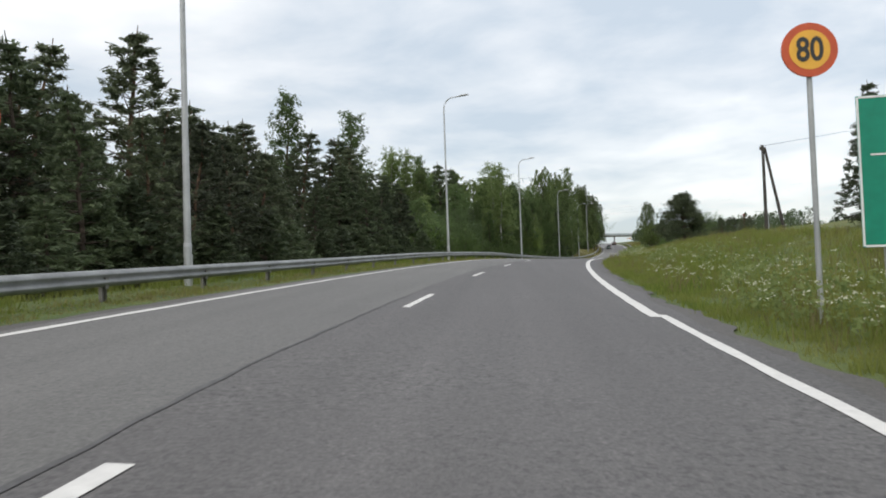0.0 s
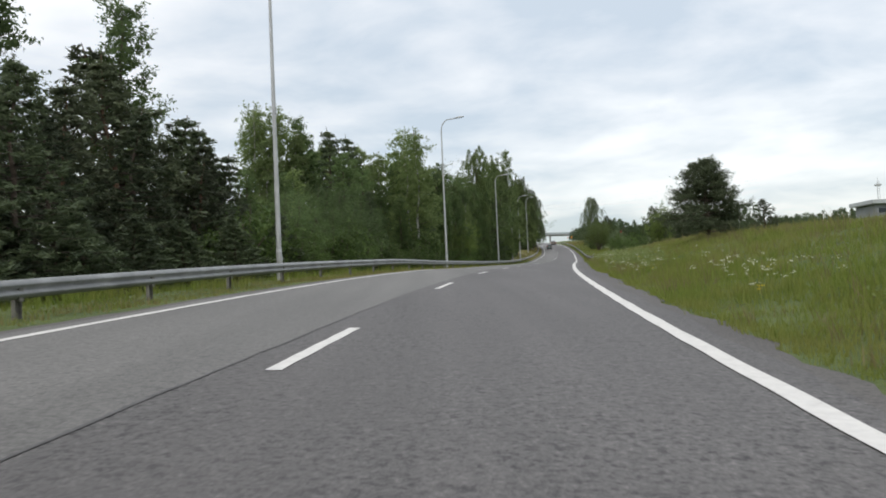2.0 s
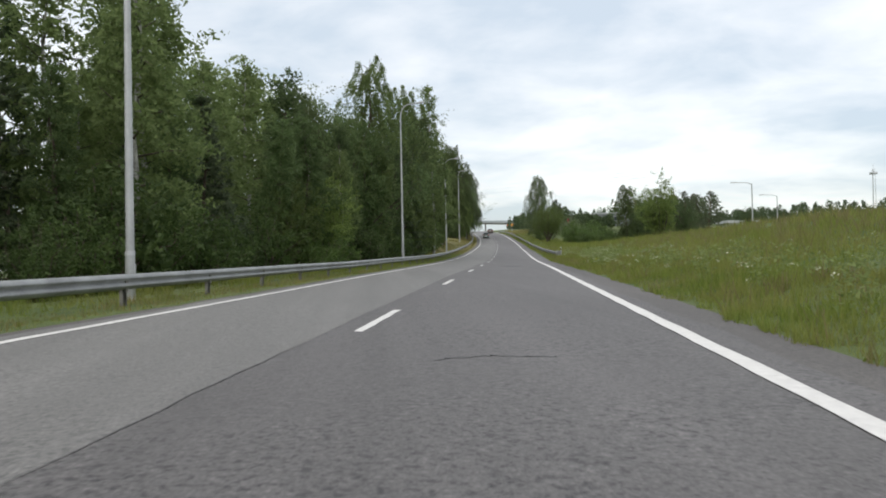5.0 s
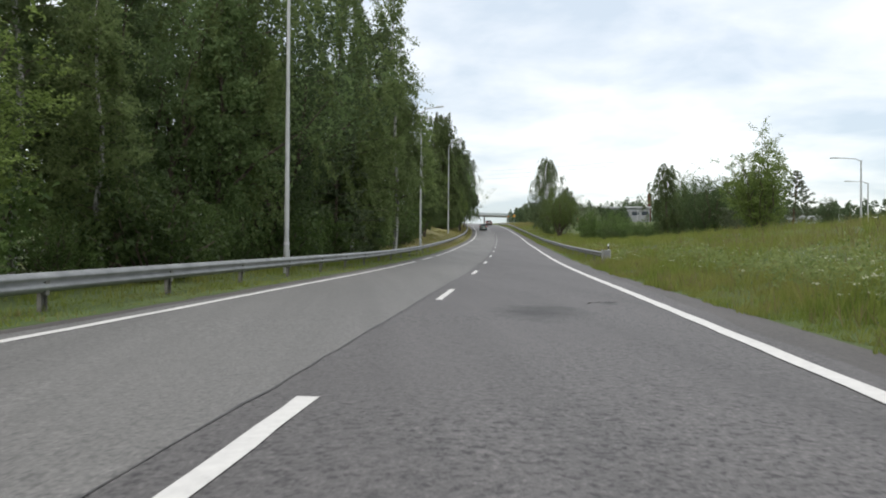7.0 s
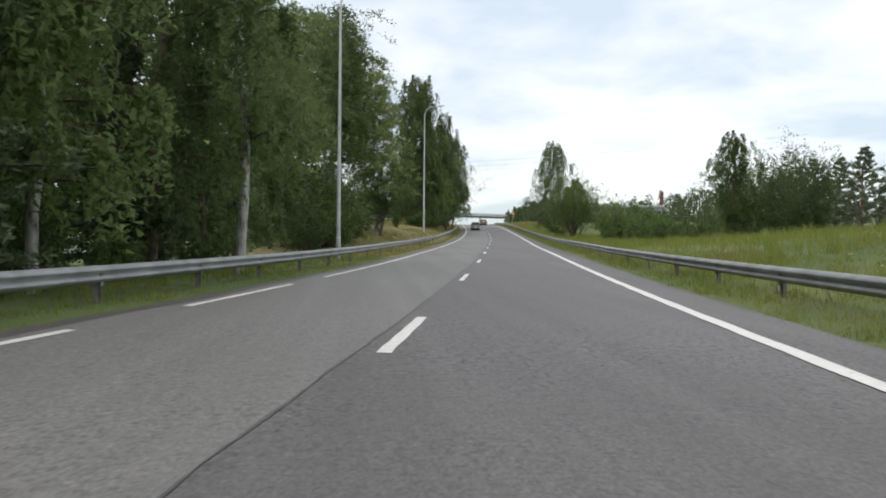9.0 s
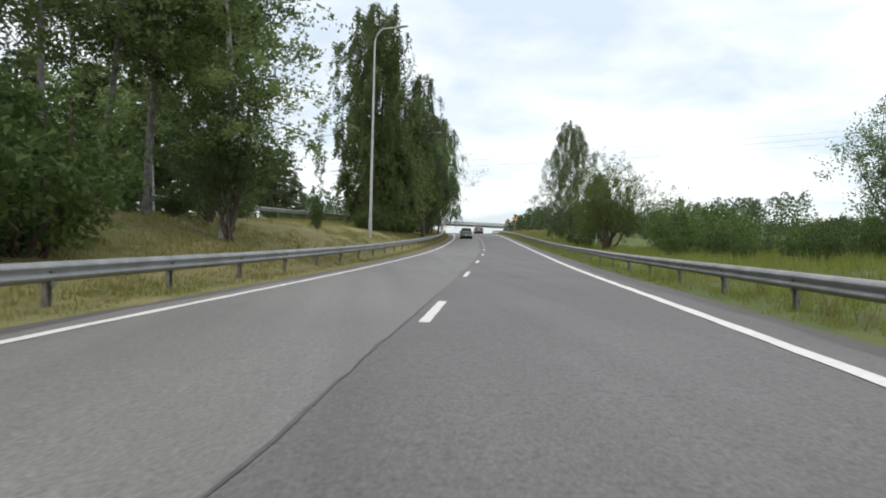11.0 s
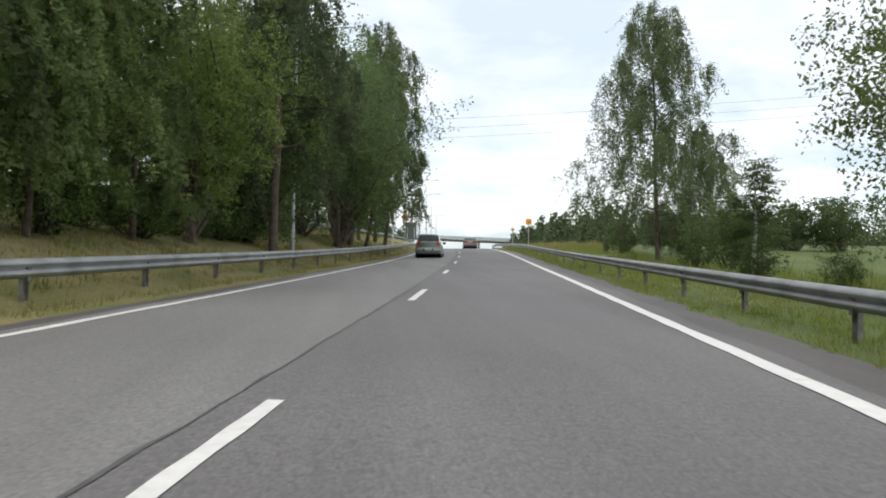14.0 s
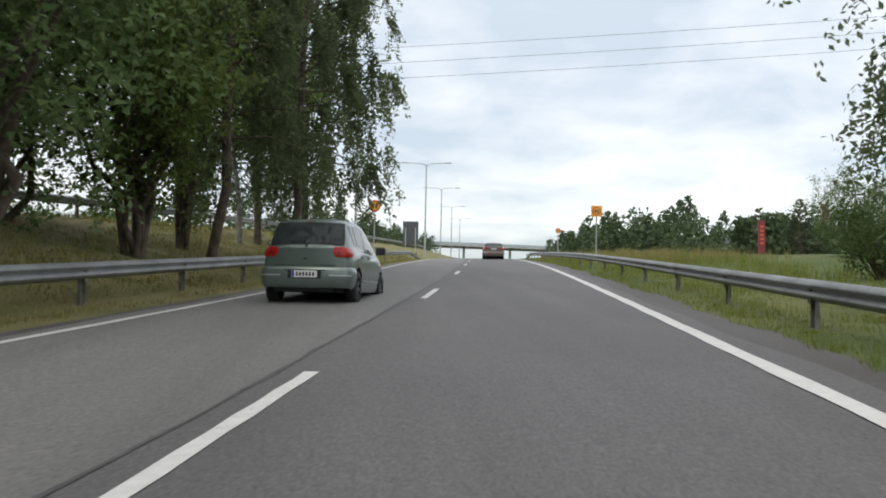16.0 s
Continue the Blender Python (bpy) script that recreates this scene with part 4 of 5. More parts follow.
    for s in np.arange(234, 260, 2.2):
        plant("bush", s + rng.uniform(-0.8, 0.8), -8.4 + rng.uniform(-0.8, 0.6), rng.uniform(1.5, 2.6), wide=1.2)
    for s in np.arange(241, 268, 4.0):
        plant("bush", s + rng.uniform(-1, 1), -9.6 + rng.uniform(-1.0, 0.6), rng.uniform(1.2, 2.8))
    for s in np.arange(200, 296, 3.2):
        plant("backleaf" if rng.uniform() < 0.7 else "backconifer", s + rng.uniform(-2, 2), -29 + rng.uniform(-2, 2), rng.uniform(10.5, 12.6) if s < 255 else rng.uniform(8.5, 10.5), wide=1.9)
    for s in np.arange(268, 330, 4.5):
        plant("bush", s + rng.uniform(-1, 1), -25 + rng.uniform(-1, 1), rng.uniform(1.2, 2.2), wide=1.6)
    # right of the road
    plant("broadweep", 275.7, 11.0, 15.2, turn=40, wide=1.0)
    plant("broadweep", 285.0, 16.0, 9.0)
    for s, d, h in ((249, 9.4, 1.4), (255, 9.4, 1.5), (262, 9.4, 1.9), (266, 12, 3.6), (284, 14.5, 3.2), (232, 13, 2.2), (226, 15, 2.4), (219, 14, 1.8), (286.6, 11.2, 2.8), (288, 20.5, 4.2), (289, 23.5, 4.0), (288, 26.5, 4.2), (236, 18, 3.0), (228, 20, 3.2), (215, 18, 2.0), (240, 22, 3.0), (232, 24, 3.4), (224, 25, 3.0), (212, 15, 2.2), (207, 13.5, 1.8), (205, 17, 2.2), (219, 21, 2.6), (244, 20, 3.4), (222, 17.5, 2.4), (229, 15.5, 2.6), (201, 15.5, 1.7), (240, 18.6, 4.3), (246, 20.0, 4.4), (233, 17.4, 4.0), (251, 21.4, 4.2)):
        plant("bush", s, d, h)
    plant("birch", 264.0, 12.2, 4.9, which=0, wide=1.7, label="small loose birch behind the guardrail")
    for s, d, h, kind in ((211, 20.5, 9.5, "weeping"), (205, 24, 8.0, "broad"), (213, 25, 8.2, "broad"), (224, 24.4, 10.8, "broad"), (222, 28, 8.0, "broad"), (183, 23, 5.6, "broad"), (199, 25.5, 6.6, "pine"), (193, 26, 6.8, "pine"), (190, 28, 6.4, "pine"), (200, 29, 6.6, "pine"), (218, 29, 8, "pine"),
                          (222, 33, 8.5, "pine"), (300, 19, 5, "aspen"), (300.5, 16.7, 4.3, "broad"), (211.5, 39.5, 5.2, "broad"), (333, 27, 5, "pine")):
        plant(kind, s, d, h, wide=1.0 if kind == "broad" else 1.5 if kind == "weeping" else 1.3)


grow()
plant("spruce", 35, 13.6, 5.4, which=1)
plant("spruce", 32, 16.5, 5.0, which=0)
lone = tree("umbrella", 4.35, 77, 52000, 0.078)
lone.matrix_basis = place(79.6, 10.7)
plant("pine", 81.5, 14.2, 2.0, which=1, wide=1.9, label="low bushy young pine beside the lone pine")
field_tree = bush(7.8, 6.0, 81, 20000, 0.075, M_MAPLE, "airy yellow-green broad-leaved tree at the edge of the meadow", 13, 0.16, "tree", "", 0.85, True, 0.8)
field_tree.matrix_basis = place(162.0, 16.5) @ Matrix.Scale(0.82, 4)
maple = bush(9.0, 8.7, 82, 38000, 0.053, M_MAPLE, "spreading many-stemmed tree with yellow-green leaves", 13, 0.36, "tree", "", 1.0, True, 0.7)
maple.matrix_basis = place(244.0, 10.4)
willow = bush(5.8, 5.6, 83, 12000, 0.07, leafy("willow_leaves", (.09, .12, .06), (.2, .24, .14)), "grey-green willow bush behind the guardrail", 14, 0.15, "bush", "")
willow.matrix_basis = place(242.5, 14.9)
green = bush(4.2, 5.4, 84, 16000, 0.075, M_BUSH, "dense bright green bush behind the guardrail", 14, 0.1, "bush", "")
green.matrix_basis = place(237.5, 14.3)


def far_woods():
    """Woods on the skyline, too many trees to count."""
    r = np.random.default_rng(9)
    C = []
    lines = [(np.linspace(100, 560, 170), lambda s: 108 + 12 * np.sin(s * 0.03), 3, 5), (np.linspace(60, 640, 170), lambda s: 138 + 0 * s, 6, 8.5),
             (np.linspace(385, 470, 44), lambda s: 25 + 6 * np.sin(s), 4, 6.5), (np.linspace(380, 640, 90), lambda s: 33 + 6 * np.sin(s * 2), 6, 9), (np.linspace(380, 620, 110), lambda s: 82 + 8 * np.sin(s * 2), 8, 12),
             (np.linspace(356, 381, 34), lambda s: 30 + 0.72 * (s - 356), 3.4, 4.8), (np.linspace(350, 640, 60), lambda s: -42 + 5 * np.sin(s), 6, 10), (np.linspace(425, 600, 80), lambda s: -29 + 4 * np.sin(s), 5.5, 9.5), (np.linspace(10, 150, 60), lambda s: 78 + 6 * np.sin(s), 5, 8), (np.linspace(-40, 60, 30), lambda s: 55 + 5 * np.sin(s), 7, 11)]
    for sv, df, lo, hi in lines:
        for s in sv:
            h = r.uniform(lo, hi)
            d = float(df(s)) + r.uniform(-1, 1) * (4 if hi > 5 else 1.5)
            b = rp(s, d, tz(s, d))
            m = 230
            u = r.uniform(0, 1, m)
            w = h * r.uniform(0.3, 0.5) * (1 - u) ** (0.6 if r.uniform() < 0.6 else 1.0) * (0.4 + np.minimum(1, u * 4) * 0.6) + 0.2
            a = r.uniform(0, 2 * pi, m)
            q = np.sqrt(r.uniform(0.2, 1, m)) * w
            C.append(np.stack([b[0] + np.cos(a) * q, b[1] + np.sin(a) * q, b[2] + h * (0.06 + 0.94 * u)], -1) + r.normal(size=(m, 3)) * 0.25)
    V, F = leaf_cards(np.concatenate(C), 0.42, 0.55, r)
    ob = part("far_woods", mesh_np("far_woods", V, F), leafy("far_leaves", (.055, .085, .042), (.095, .13, .066), 0.25, 0.05))
    tagged(ob, "distant mixed woods along the skyline", "woods", "", "stuff")


far_woods()


# ---- the bridge over the road ----
def road_bridge():
    z = 5.0
    g = empty("road_bridge", place(597, 0, 0, 0))
    tagged(g, "long grey concrete road bridge on slender piers", "bridge")
    tilt = Matrix.Translation((0, 0, z)) @ Matrix.Rotation(radians(1.6), 4, "Y")
    bm = bmesh.new()
    box(bm, (150, 9.0, 0.4), tilt @ Matrix.Translation((-20, 0, 0.75)), 0.05)
    box(bm, (150, 5.0, 0.65), tilt @ Matrix.Translation((-20, 0, 0.3)), 0.05)
    part("deck", bm, M_CONCRETE, g, "grey concrete deck beam")
    for e in (-1, 1):
        bm = bmesh.new()
        for k in range(3):
            box(bm, (150, 0.06, 0.06), tilt @ Matrix.Translation((-20, e * 4.4, 1.4 + 0.38 * k)))
        box(bm, (150, 0.02, 0.75), tilt @ Matrix.Translation((-20, e * 4.45, 1.65)))
        part("railing", bm, M_STEELRAIL, g, "steel parapet railing")
    for x in (-29.0, -10.6, 8.0):
        zz = z - x * math.tan(radians(1.6))
        part("pier", tubes_mesh("pier", [([(x, 0, -3), (x, 0, zz)], [0.5, 0.5])], 14), M_CONCRETE, g, smooth=True)
    part("abutment", box_bm((14, 10, 5), Matrix.Translation((30, 0, 1.6)), 0.1), M_CONCRETE, g)
    return g


road_bridge()


# ---- verge plants ----
def blades(name, zones, mat, label, seed):
    """Tufts of grass in zones of (s from, s to, d from, d to, blades per square metre, low, high)."""
    r = np.random.default_rng(seed)
    P0, H = [], []
    for a, b, d0, d1, dens, lo, hi in zones:
        n = int((b - a) * abs(d1 - d0) * dens * 0.75)
        nt = max(1, n // 7)
        ts, td = r.uniform(a, b, nt), r.uniform(min(d0, d1), max(d0, d1), nt)
        th = r.uniform(lo, hi, nt)
        pick = r.integers(0, nt, n)
        s, d = ts[pick] + r.normal(size=n) * 0.09, td[pick] + r.normal(size=n) * 0.09
        tall = th[pick] * r.uniform(0.6, 1.2, n) * (1.0 + 0.45 * np.sin(s * 0.7 + 2 * np.sin(d * 0.8)) * np.sin(d * 1.9 + s * 0.23))
        ok = (d < 0) | (d > edge_grass(s))
        s, d, tall = s[ok], d[ok], tall[ok]
        P0.append(rp(s, d, tz(s, d) - 0.02)), H.append(tall)
    P0, H = np.concatenate(P0), np.concatenate(H)[:, None]
    n = len(P0)
    a = r.uniform(0, 2 * pi, n)
    side = np.stack([np.cos(a), np.sin(a), 0 * a], -1) * (0.007 + 0.016 * H)
    tip = P0 + np.concatenate([r.normal(size=(n, 2)) * 0.28, np.ones((n, 1))], 1) * H
    V = np.stack([P0 - side, P0 + side, tip], 1).reshape(-1, 3)
    ob = part(name, mesh_np(name, V, np.arange(3 * n).reshape(n, 3)), mat)
    return tagged(ob, label, "grass", "", "stuff")


blades("verge_grass", [(-8, 150, 4.4, 5.4, 520, .07, .22), (-8, 150, 5.4, 7.5, 330, .1, .34), (-8, 150, 7.5, 13, 130, .14, .34), (60, 150, 13, 26, 24, .25, .5), (150, 260, 9, 30, 32, .25, .6),
                       (150, 200, 4.6, 9, 190, .06, .25), (200, 335, 4.4, 7.5, 230, .05, .16), (200, 330, 7.5, 12, 40, .2, .5)], M_GRASS, "tall green roadside grass on the bank", 1)
blades("seeding_grass", [(-8, 150, 4.6, 7.5, 22, .2, .42), (-8, 150, 7.5, 13, 14, .2, .42), (55, 160, 10, 26, 9, .35, .6), (150, 200, 5.2, 9, 14, .2, .4)], M_SEED, "tan seed heads of meadow grass on the bank", 7)
blades("verge_grass", [(-8, 190, -4.25, -5.6, 170, .04, .13), (190, 340, -4.25, -5.6, 70, .04, .13), (-8, 180, -5.6, -9.5, 55, .12, .4), (176, 335, -5.6, -9, 40, .06, .2), (190, 335, -9, -13, 30, .08, .25)],
       M_GRASS, "short green grass under the guardrail", 2)
blades("dry_grass", [(-8, 120, -4.2, -5.6, 120, .04, .14), (56, 76, -4.1, -5.0, 420, .03, .08), (12, 20, -4.2, -4.9, 350, .03, .08), (176, 335, -4.3, -9, 180, .04, .16), (190, 335, -9, -13, 110, .06, .2), (300, 345, 6.5, 14, 50, .3, .6)],
       M_DRYGRASS, "dry straw-coloured grass on the verge", 3)


def flowers(name, patches, mat, label, seed, petals, rad, lo, hi):
    """Flower heads on thin stems: patches of (s, d, spread along, spread across, plants)."""
    r = np.random.default_rng(seed)
    C, B = [], []
    for s0, d0, ls, ld, n in patches:
        n = int(n * 0.48)
        s, d = s0 + r.normal(size=n) * ls, d0 + r.normal(size=n) * ld
        d = np.maximum(d, edge_grass(s) + 0.2)
        h = r.uniform(lo, hi, n)
        base = rp(s, d, tz(s, d))
        top = base + np.stack([r.normal(size=n) * 0.06, r.normal(size=n) * 0.06, h], -1)
        B.append((base, top))
        C.append(np.repeat(top, petals, 0) + r.normal(size=(n * petals, 3)) * np.array([rad, rad, rad * 0.35]))
    C = np.concatenate(C)
    V, F = leaf_cards(C, 0.018, 0.7, r, 0.6)
    ob = part(name, mesh_np(name, V, F), mat)
    tagged(ob, label, "flowers", "", "stuff")
    base, top = (np.concatenate([b[k] for b in B]) for k in (0, 1))
    w = np.array([0.006, 0.0, 0.0])
    V = np.stack([base - w, base + w, top + w * 0.5, top - w * 0.5], 1).reshape(-1, 3)
    st = part("flower_stems", mesh_np("flower_stems", V, np.arange(len(V)).reshape(-1, 4)), M_GRASS)
    tagged(st, "thin green stems of the verge flowers", "plants", "", "stuff")


PATCH = [(24, 5.2, 1.5, .3, 60), (21.5, 6.3, 2, .5, 50), (12.5, 5.3, 1, .25, 45), (15.5, 5.1, 1.2, .2, 40), (13.5, 6.2, 1, .3, 30), (51, 6.2, 1, .3, 40), (47.5, 6.2, 1, .3, 30), (60, 5.2, 4, .4, 60)]
PATCH += [(15, 6.4, 3, .5, 35), (22, 6.0, 2.5, .4, 30), (19, 7.5, 2, .5, 20), (30, 6.6, 3, .5, 30), (38, 6.4, 3, .5, 55), (41, 7.2, 2, .4, 35), (33, 8, 3, .8, 15), (52, 6.2, 4, .5, 30)]
PATCH += [(66, 5.9, 3, .4, 30), (72, 5.8, 3, .5, 60), (76, 6.8, 3, .6, 25), (84, 5.9, 3, .5, 35), (93, 6.2, 4, .6, 30), (104, 6.0, 4, .5, 35), (113, 6.0, 2.5, .4, 40), (120, 6.0, 2, .4, 60), (124, 6.6, 2, .5, 35),
         (133, 6.5, 3, .6, 20), (146, 6.2, 1.5, .3, 25), (153, 6.6, 1.0, .3, 15)]
flowers("white_flowers", PATCH, M_PETAL, "white cow parsley and daisies on the verge", 4, 7, 0.04, 0.25, 0.6)
flowers("yellow_flowers", [(67, 5.3, 3, .3, 8), (72, 6.5, 8, .6, 14), (100, 6.5, 12, .6, 14), (40, 6, 10, .6, 10)], M_YPETAL, "small yellow flowers on the verge", 6, 6, 0.03, 0.2, 0.4)


def herbs(patches, seed):
    """Clumps of tall cow parsley: pale leaves and umbels on upright stalks."""
    r = np.random.default_rng(seed)
    C, top = [], []
    for s0, d0, ls, ld, n in patches:
        s, d = s0 + r.normal(size=n) * ls, np.maximum(d0 + r.normal(size=n) * ld, 5.0)
        base, h = rp(s, d, tz(s, d)), r.uniform(0.35, 0.8, n)
        k = 26
        u = r.uniform(0.25, 1.0, (n, k))
        c = base[:, None] + np.stack([r.normal(size=(n, k)) * 0.09, r.normal(size=(n, k)) * 0.09, u * h[:, None]], -1)
        C.append(c.reshape(-1, 3))
        top.append(np.repeat(base + np.stack([0 * h, 0 * h, h], -1), 2, 0) + r.normal(size=(n * 2, 3)) * np.array([0.07, 0.07, 0.03]))
    V, F = leaf_cards(np.concatenate(C), 0.055, 0.4, r, 0.2)
    tagged(part("tall_herbs", mesh_np("tall_herbs", V, F), M_HERB), "pale green clumps of cow parsley leaves on the bank", "plants", "", "stuff")
    V, F = leaf_cards(np.concatenate(top), 0.013, 0.7, r, 0.6)
    tagged(part("white_flowers", mesh_np("white_flowers", V, F), M_PETAL), "white umbels of cow parsley on the bank", "flowers", "", "stuff")


herbs([(12.5, 5.4, 1, .25, 22), (16, 5.2, 1.2, .25, 20), (72, 5.9, 2.5, .4, 60), (76.5, 6.6, 2, .5, 35), (66, 6.3, 2, .4, 25), (121, 6.4, 2.2, .4, 60), (126, 6.9, 2.2, .5, 45), (117, 6.0, 1.5, .3, 25), (133, 6.9, 2.5, .5, 35), (140, 7.2, 2.5, .5, 30), (148, 6.4, 1.0, .3, 14),
       (104, 6.6, 3, .5, 35), (94, 6.6, 3, .5, 30), (38, 6.6, 2, .4, 30), (20, 6.4, 2.5, .4, 25), (30, 7.2, 2.5, .5, 20)], 14)

# ---- signs and roadside equipment ----
def text_mesh(body, size, depth=0.003):
    cu = bpy.data.curves.new("lettering", "FONT")
    cu.offset = 0.007
    cu.body, cu.size, cu.extrude, cu.align_x, cu.align_y = body, size, depth, "CENTER", "CENTER"
    ob = bpy.data.objects.new("lettering", cu)
    me = bpy.data.meshes.new_from_object(ob)
    bpy.data.objects.remove(ob)
    return me


def disc(bm, r, y0, y1, seg=40, r_in=0.0):
    """A disc, or ring, that faces -y, from y0 to y1."""
    m = Matrix.Translation((0, (y0 + y1) / 2, 0)) @ Matrix.Rotation(radians(90), 4, "X")
    bmesh.ops.create_cone(bm, cap_ends=True, segments=seg, radius1=r, radius2=r, depth=abs(y1 - y0), matrix=m)
    return bm


def speed_sign(s, d, height, dia, turn, square=False, number="80"):
    g = empty("speed_sign", place(s, d, None, turn))
    tagged(g, "round yellow speed limit sign with a red rim", "road sign", "speed limit signs")
    r = dia / 2
    part("pole", tubes_mesh("pole", [([(0, 0.05, -0.3), (0, 0.05, height + r * 0.6)], [0.035, 0.035])], 10), M_LAMPPOLE, g, smooth=True)
    T = Matrix.Translation((0, 0, height))
    def at_top(bm):
        bmesh.ops.transform(bm, matrix=T, verts=bm.verts)
        return bm
    if square:
        part("backing", box_bm((dia * 1.25, 0.012, dia * 1.25), T, 0.004), M_SIGNYEL, g)
    part("plate", at_top(disc(bmesh.new(), r, -0.02, 0.012)), M_SIGNRED, g, "red plate")
    part("face", at_top(disc(bmesh.new(), r * 0.73, -0.024, -0.0201)), M_SIGNYEL, g, "yellow face")
    if number:
        me = text_mesh(number, r * 0.98)
        ob = part("number", me, M_SIGNBLK, g, "black figures 80")
        ob.matrix_basis = T @ Matrix.Translation((0, -0.027, -0.01)) @ Matrix.Rotation(radians(90), 4, "X") @ Matrix.Diagonal((1.0, 1.25, 1, 1))
    else:
        for x in (-0.3, 0.3):
            part("figure_bar", box_bm((r * 0.34, 0.004, r * 0.75), T @ Matrix.Translation((x * r * 0.9, -0.026, 0))), M_SIGNBLK, g)
    return g


speed_sign(14.0, 5.38, 3.45, 0.68, 0)
speed_sign(14.4, -6.0, 2.75, 0.68, 0)
speed_sign(305.2, 6.35, 2.6, 0.43, 0, square=True, number="")
speed_sign(309.8, -5.2, 3.2, 0.66, 0, number="")
speed_sign(332.0, 7.0, 2.3, 0.42, 0, number="")


def green_board():
    g = empty("direction_board", place(15.2, 7.25, float(tz(15.2, 7.25)) - 0.2, -4))
    tagged(g, "green direction board with a white border beside the road", "road sign")
    part("panel", box_bm((1.75, 0.03, 2.1), Matrix.Translation((0, 0, 1.95)), 0.01), M_SIGNGREEN, g)
    for z in (0.92, 2.98):
        part("border", box_bm((1.69, 0.006, 0.03), Matrix.Translation((0, -0.0185, z))), M_SIGNWHITE, g)
    for x in (-0.86, 0.86):
        part("border", box_bm((0.03, 0.006, 2.06), Matrix.Translation((x, -0.0185, 1.95))), M_SIGNWHITE, g)
    part("divider", box_bm((1.5, 0.006, 0.025), Matrix.Translation((0.03, -0.0185, 2.18))), M_SIGNWHITE, g)
    for x in (-0.55, 0.55):
        part("leg", tubes_mesh("leg", [([(x, 0.06, -0.4), (x, 0.06, 2.6)], [0.04, 0.04])], 8), M_LAMPPOLE, g)


green_board()


def back_board(s, d):
    g = empty("sign_board", place(s, d, None, 0))
    tagged(g, "large dark grey back of a road sign", "road sign")
    part("panel", box_bm((1.55, 0.04, 2.3), Matrix.Translation((0, 0, 2.1)), 0.01), M_SIGNBACK, g)
    for x in (-0.5, 0.5):
        part("leg", tubes_mesh("leg", [([(x, -0.05, -0.4), (x, -0.05, 2.6)], [0.045, 0.045])], 8), M_LAMPPOLE, g)
        part("bracket", box_bm((0.1, 0.03, 0.08), Matrix.Translation((x, -0.035, 2.3))), M_LAMPPOLE, g)


back_board(346, -6.3)


def marker_board(s, d):
    g = empty("marker_board", place(s, d, float(upper_z(s)), 0))
    tagged(g, "narrow pale marker board with a dark stripe on two posts", "road sign")
    for x in (-0.17, 0.17):
        part("post", box_bm((0.07, 0.05, 1.95), Matrix.Translation((x, 0.03, 0.7)), 0.008), M_LAMPHEAD, g)
        part("panel", box_bm((0.16, 0.02, 1.0), Matrix.Translation((x, -0.01, 1.25)), 0.006), M_SIGNWHITE, g)
    part("stripe", box_bm((0.17, 0.018, 1.0), Matrix.Translation((0, -0.012, 1.25)), 0.004), M_SIGNBACK, g)


marker_board(219.6, -13.9)


M_ENDBOX = surface("dull_grey_sheet", (.2, .205, .205), 0.6, 0.2, vary=0.15, scale=3.0)


def barrier_end():
    g = empty("barrier_end", place(150.4, 5.78, None, 0))
    tagged(g, "grey steel end box of the guardrail in the grass", "guardrail end")
    part("box", box_bm((0.36, 0.5, 0.6), Matrix.Translation((0, 0, 0.3)), 0.03), M_ENDBOX, g)
    for e in (-1, 1):
        part("rim", box_bm((0.03, 0.52, 0.64), Matrix.Translation((e * 0.185, 0, 0.305)), 0.008), M_LAMPPOLE, g)


barrier_end()


def delineator(s, d):
    g = empty("delineator_post", place(s, d, None, 0))
    tagged(g, "slim white delineator post with a black band", "delineator")
    part("post", box_bm((0.07, 0.035, 0.8), Matrix.Translation((0, 0, 0.42)), 0.01), M_SIGNWHITE, g)
    part("band", box_bm((0.074, 0.039, 0.16), Matrix.Translation((0, 0, 0.68))), M_SIGNBLK, g)
    part("cap", box_bm((0.072, 0.037, 0.07), Matrix.Translation((0, 0, 0.84)), 0.01), M_SIGNWHITE, g)
    return g


delineator(151.3, 6.0)


def timber_pole():
    g = empty("timber_pole", place(64.8, 15.5, None, 0))
    tagged(g, "braced dark timber utility pole on the grass bank", "utility pole")
    top = 6.3
    part("pole", tubes_mesh("pole", [([(0, 0, -0.5), (0, 0, top)], [0.13, 0.095])], 10), M_WOODPOLE, g, smooth=True)
    part("brace", tubes_mesh("brace", [([(1.3, 0.2, -0.3), (0.12, 0.02, top - 0.15)], [0.12, 0.09])], 10), M_WOODPOLE, g, smooth=True)
    part("cap", box_bm((0.22, 0.2, 0.25), Matrix.Translation((-0.1, 0, top - 0.2)), 0.03), M_WOODPOLE, g)
    part("insulator", tubes_mesh("insulator", [([(-0.14, -0.1, top - 0.1), (-0.14, -0.1, top + 0.06)], [0.04, 0.035])], 8), M_LAMPHEAD, g)
    return g


timber_pole()


def cable(name, a, b, sag, r, label):
    t = np.linspace(0, 1, 25)
    a, b = np.asarray(a, float), np.asarray(b, float)
    pts = a + (b - a) * t[:, None]
    pts[:, 2] -= sag * 4 * t * (1 - t)
    ob = part(name, tubes_mesh(name, [(pts, np.full(25, r))], 5), M_WIRE)
    tagged(ob, label, "cable", "overhead cables")


top = rp(64.8, 15.5, float(tz(64.8, 15.5)) + 6.26)
cable("cable", top, rp(40, 60, 14.5), 1.0, 0.012, "thin black overhead cable from the timber pole")
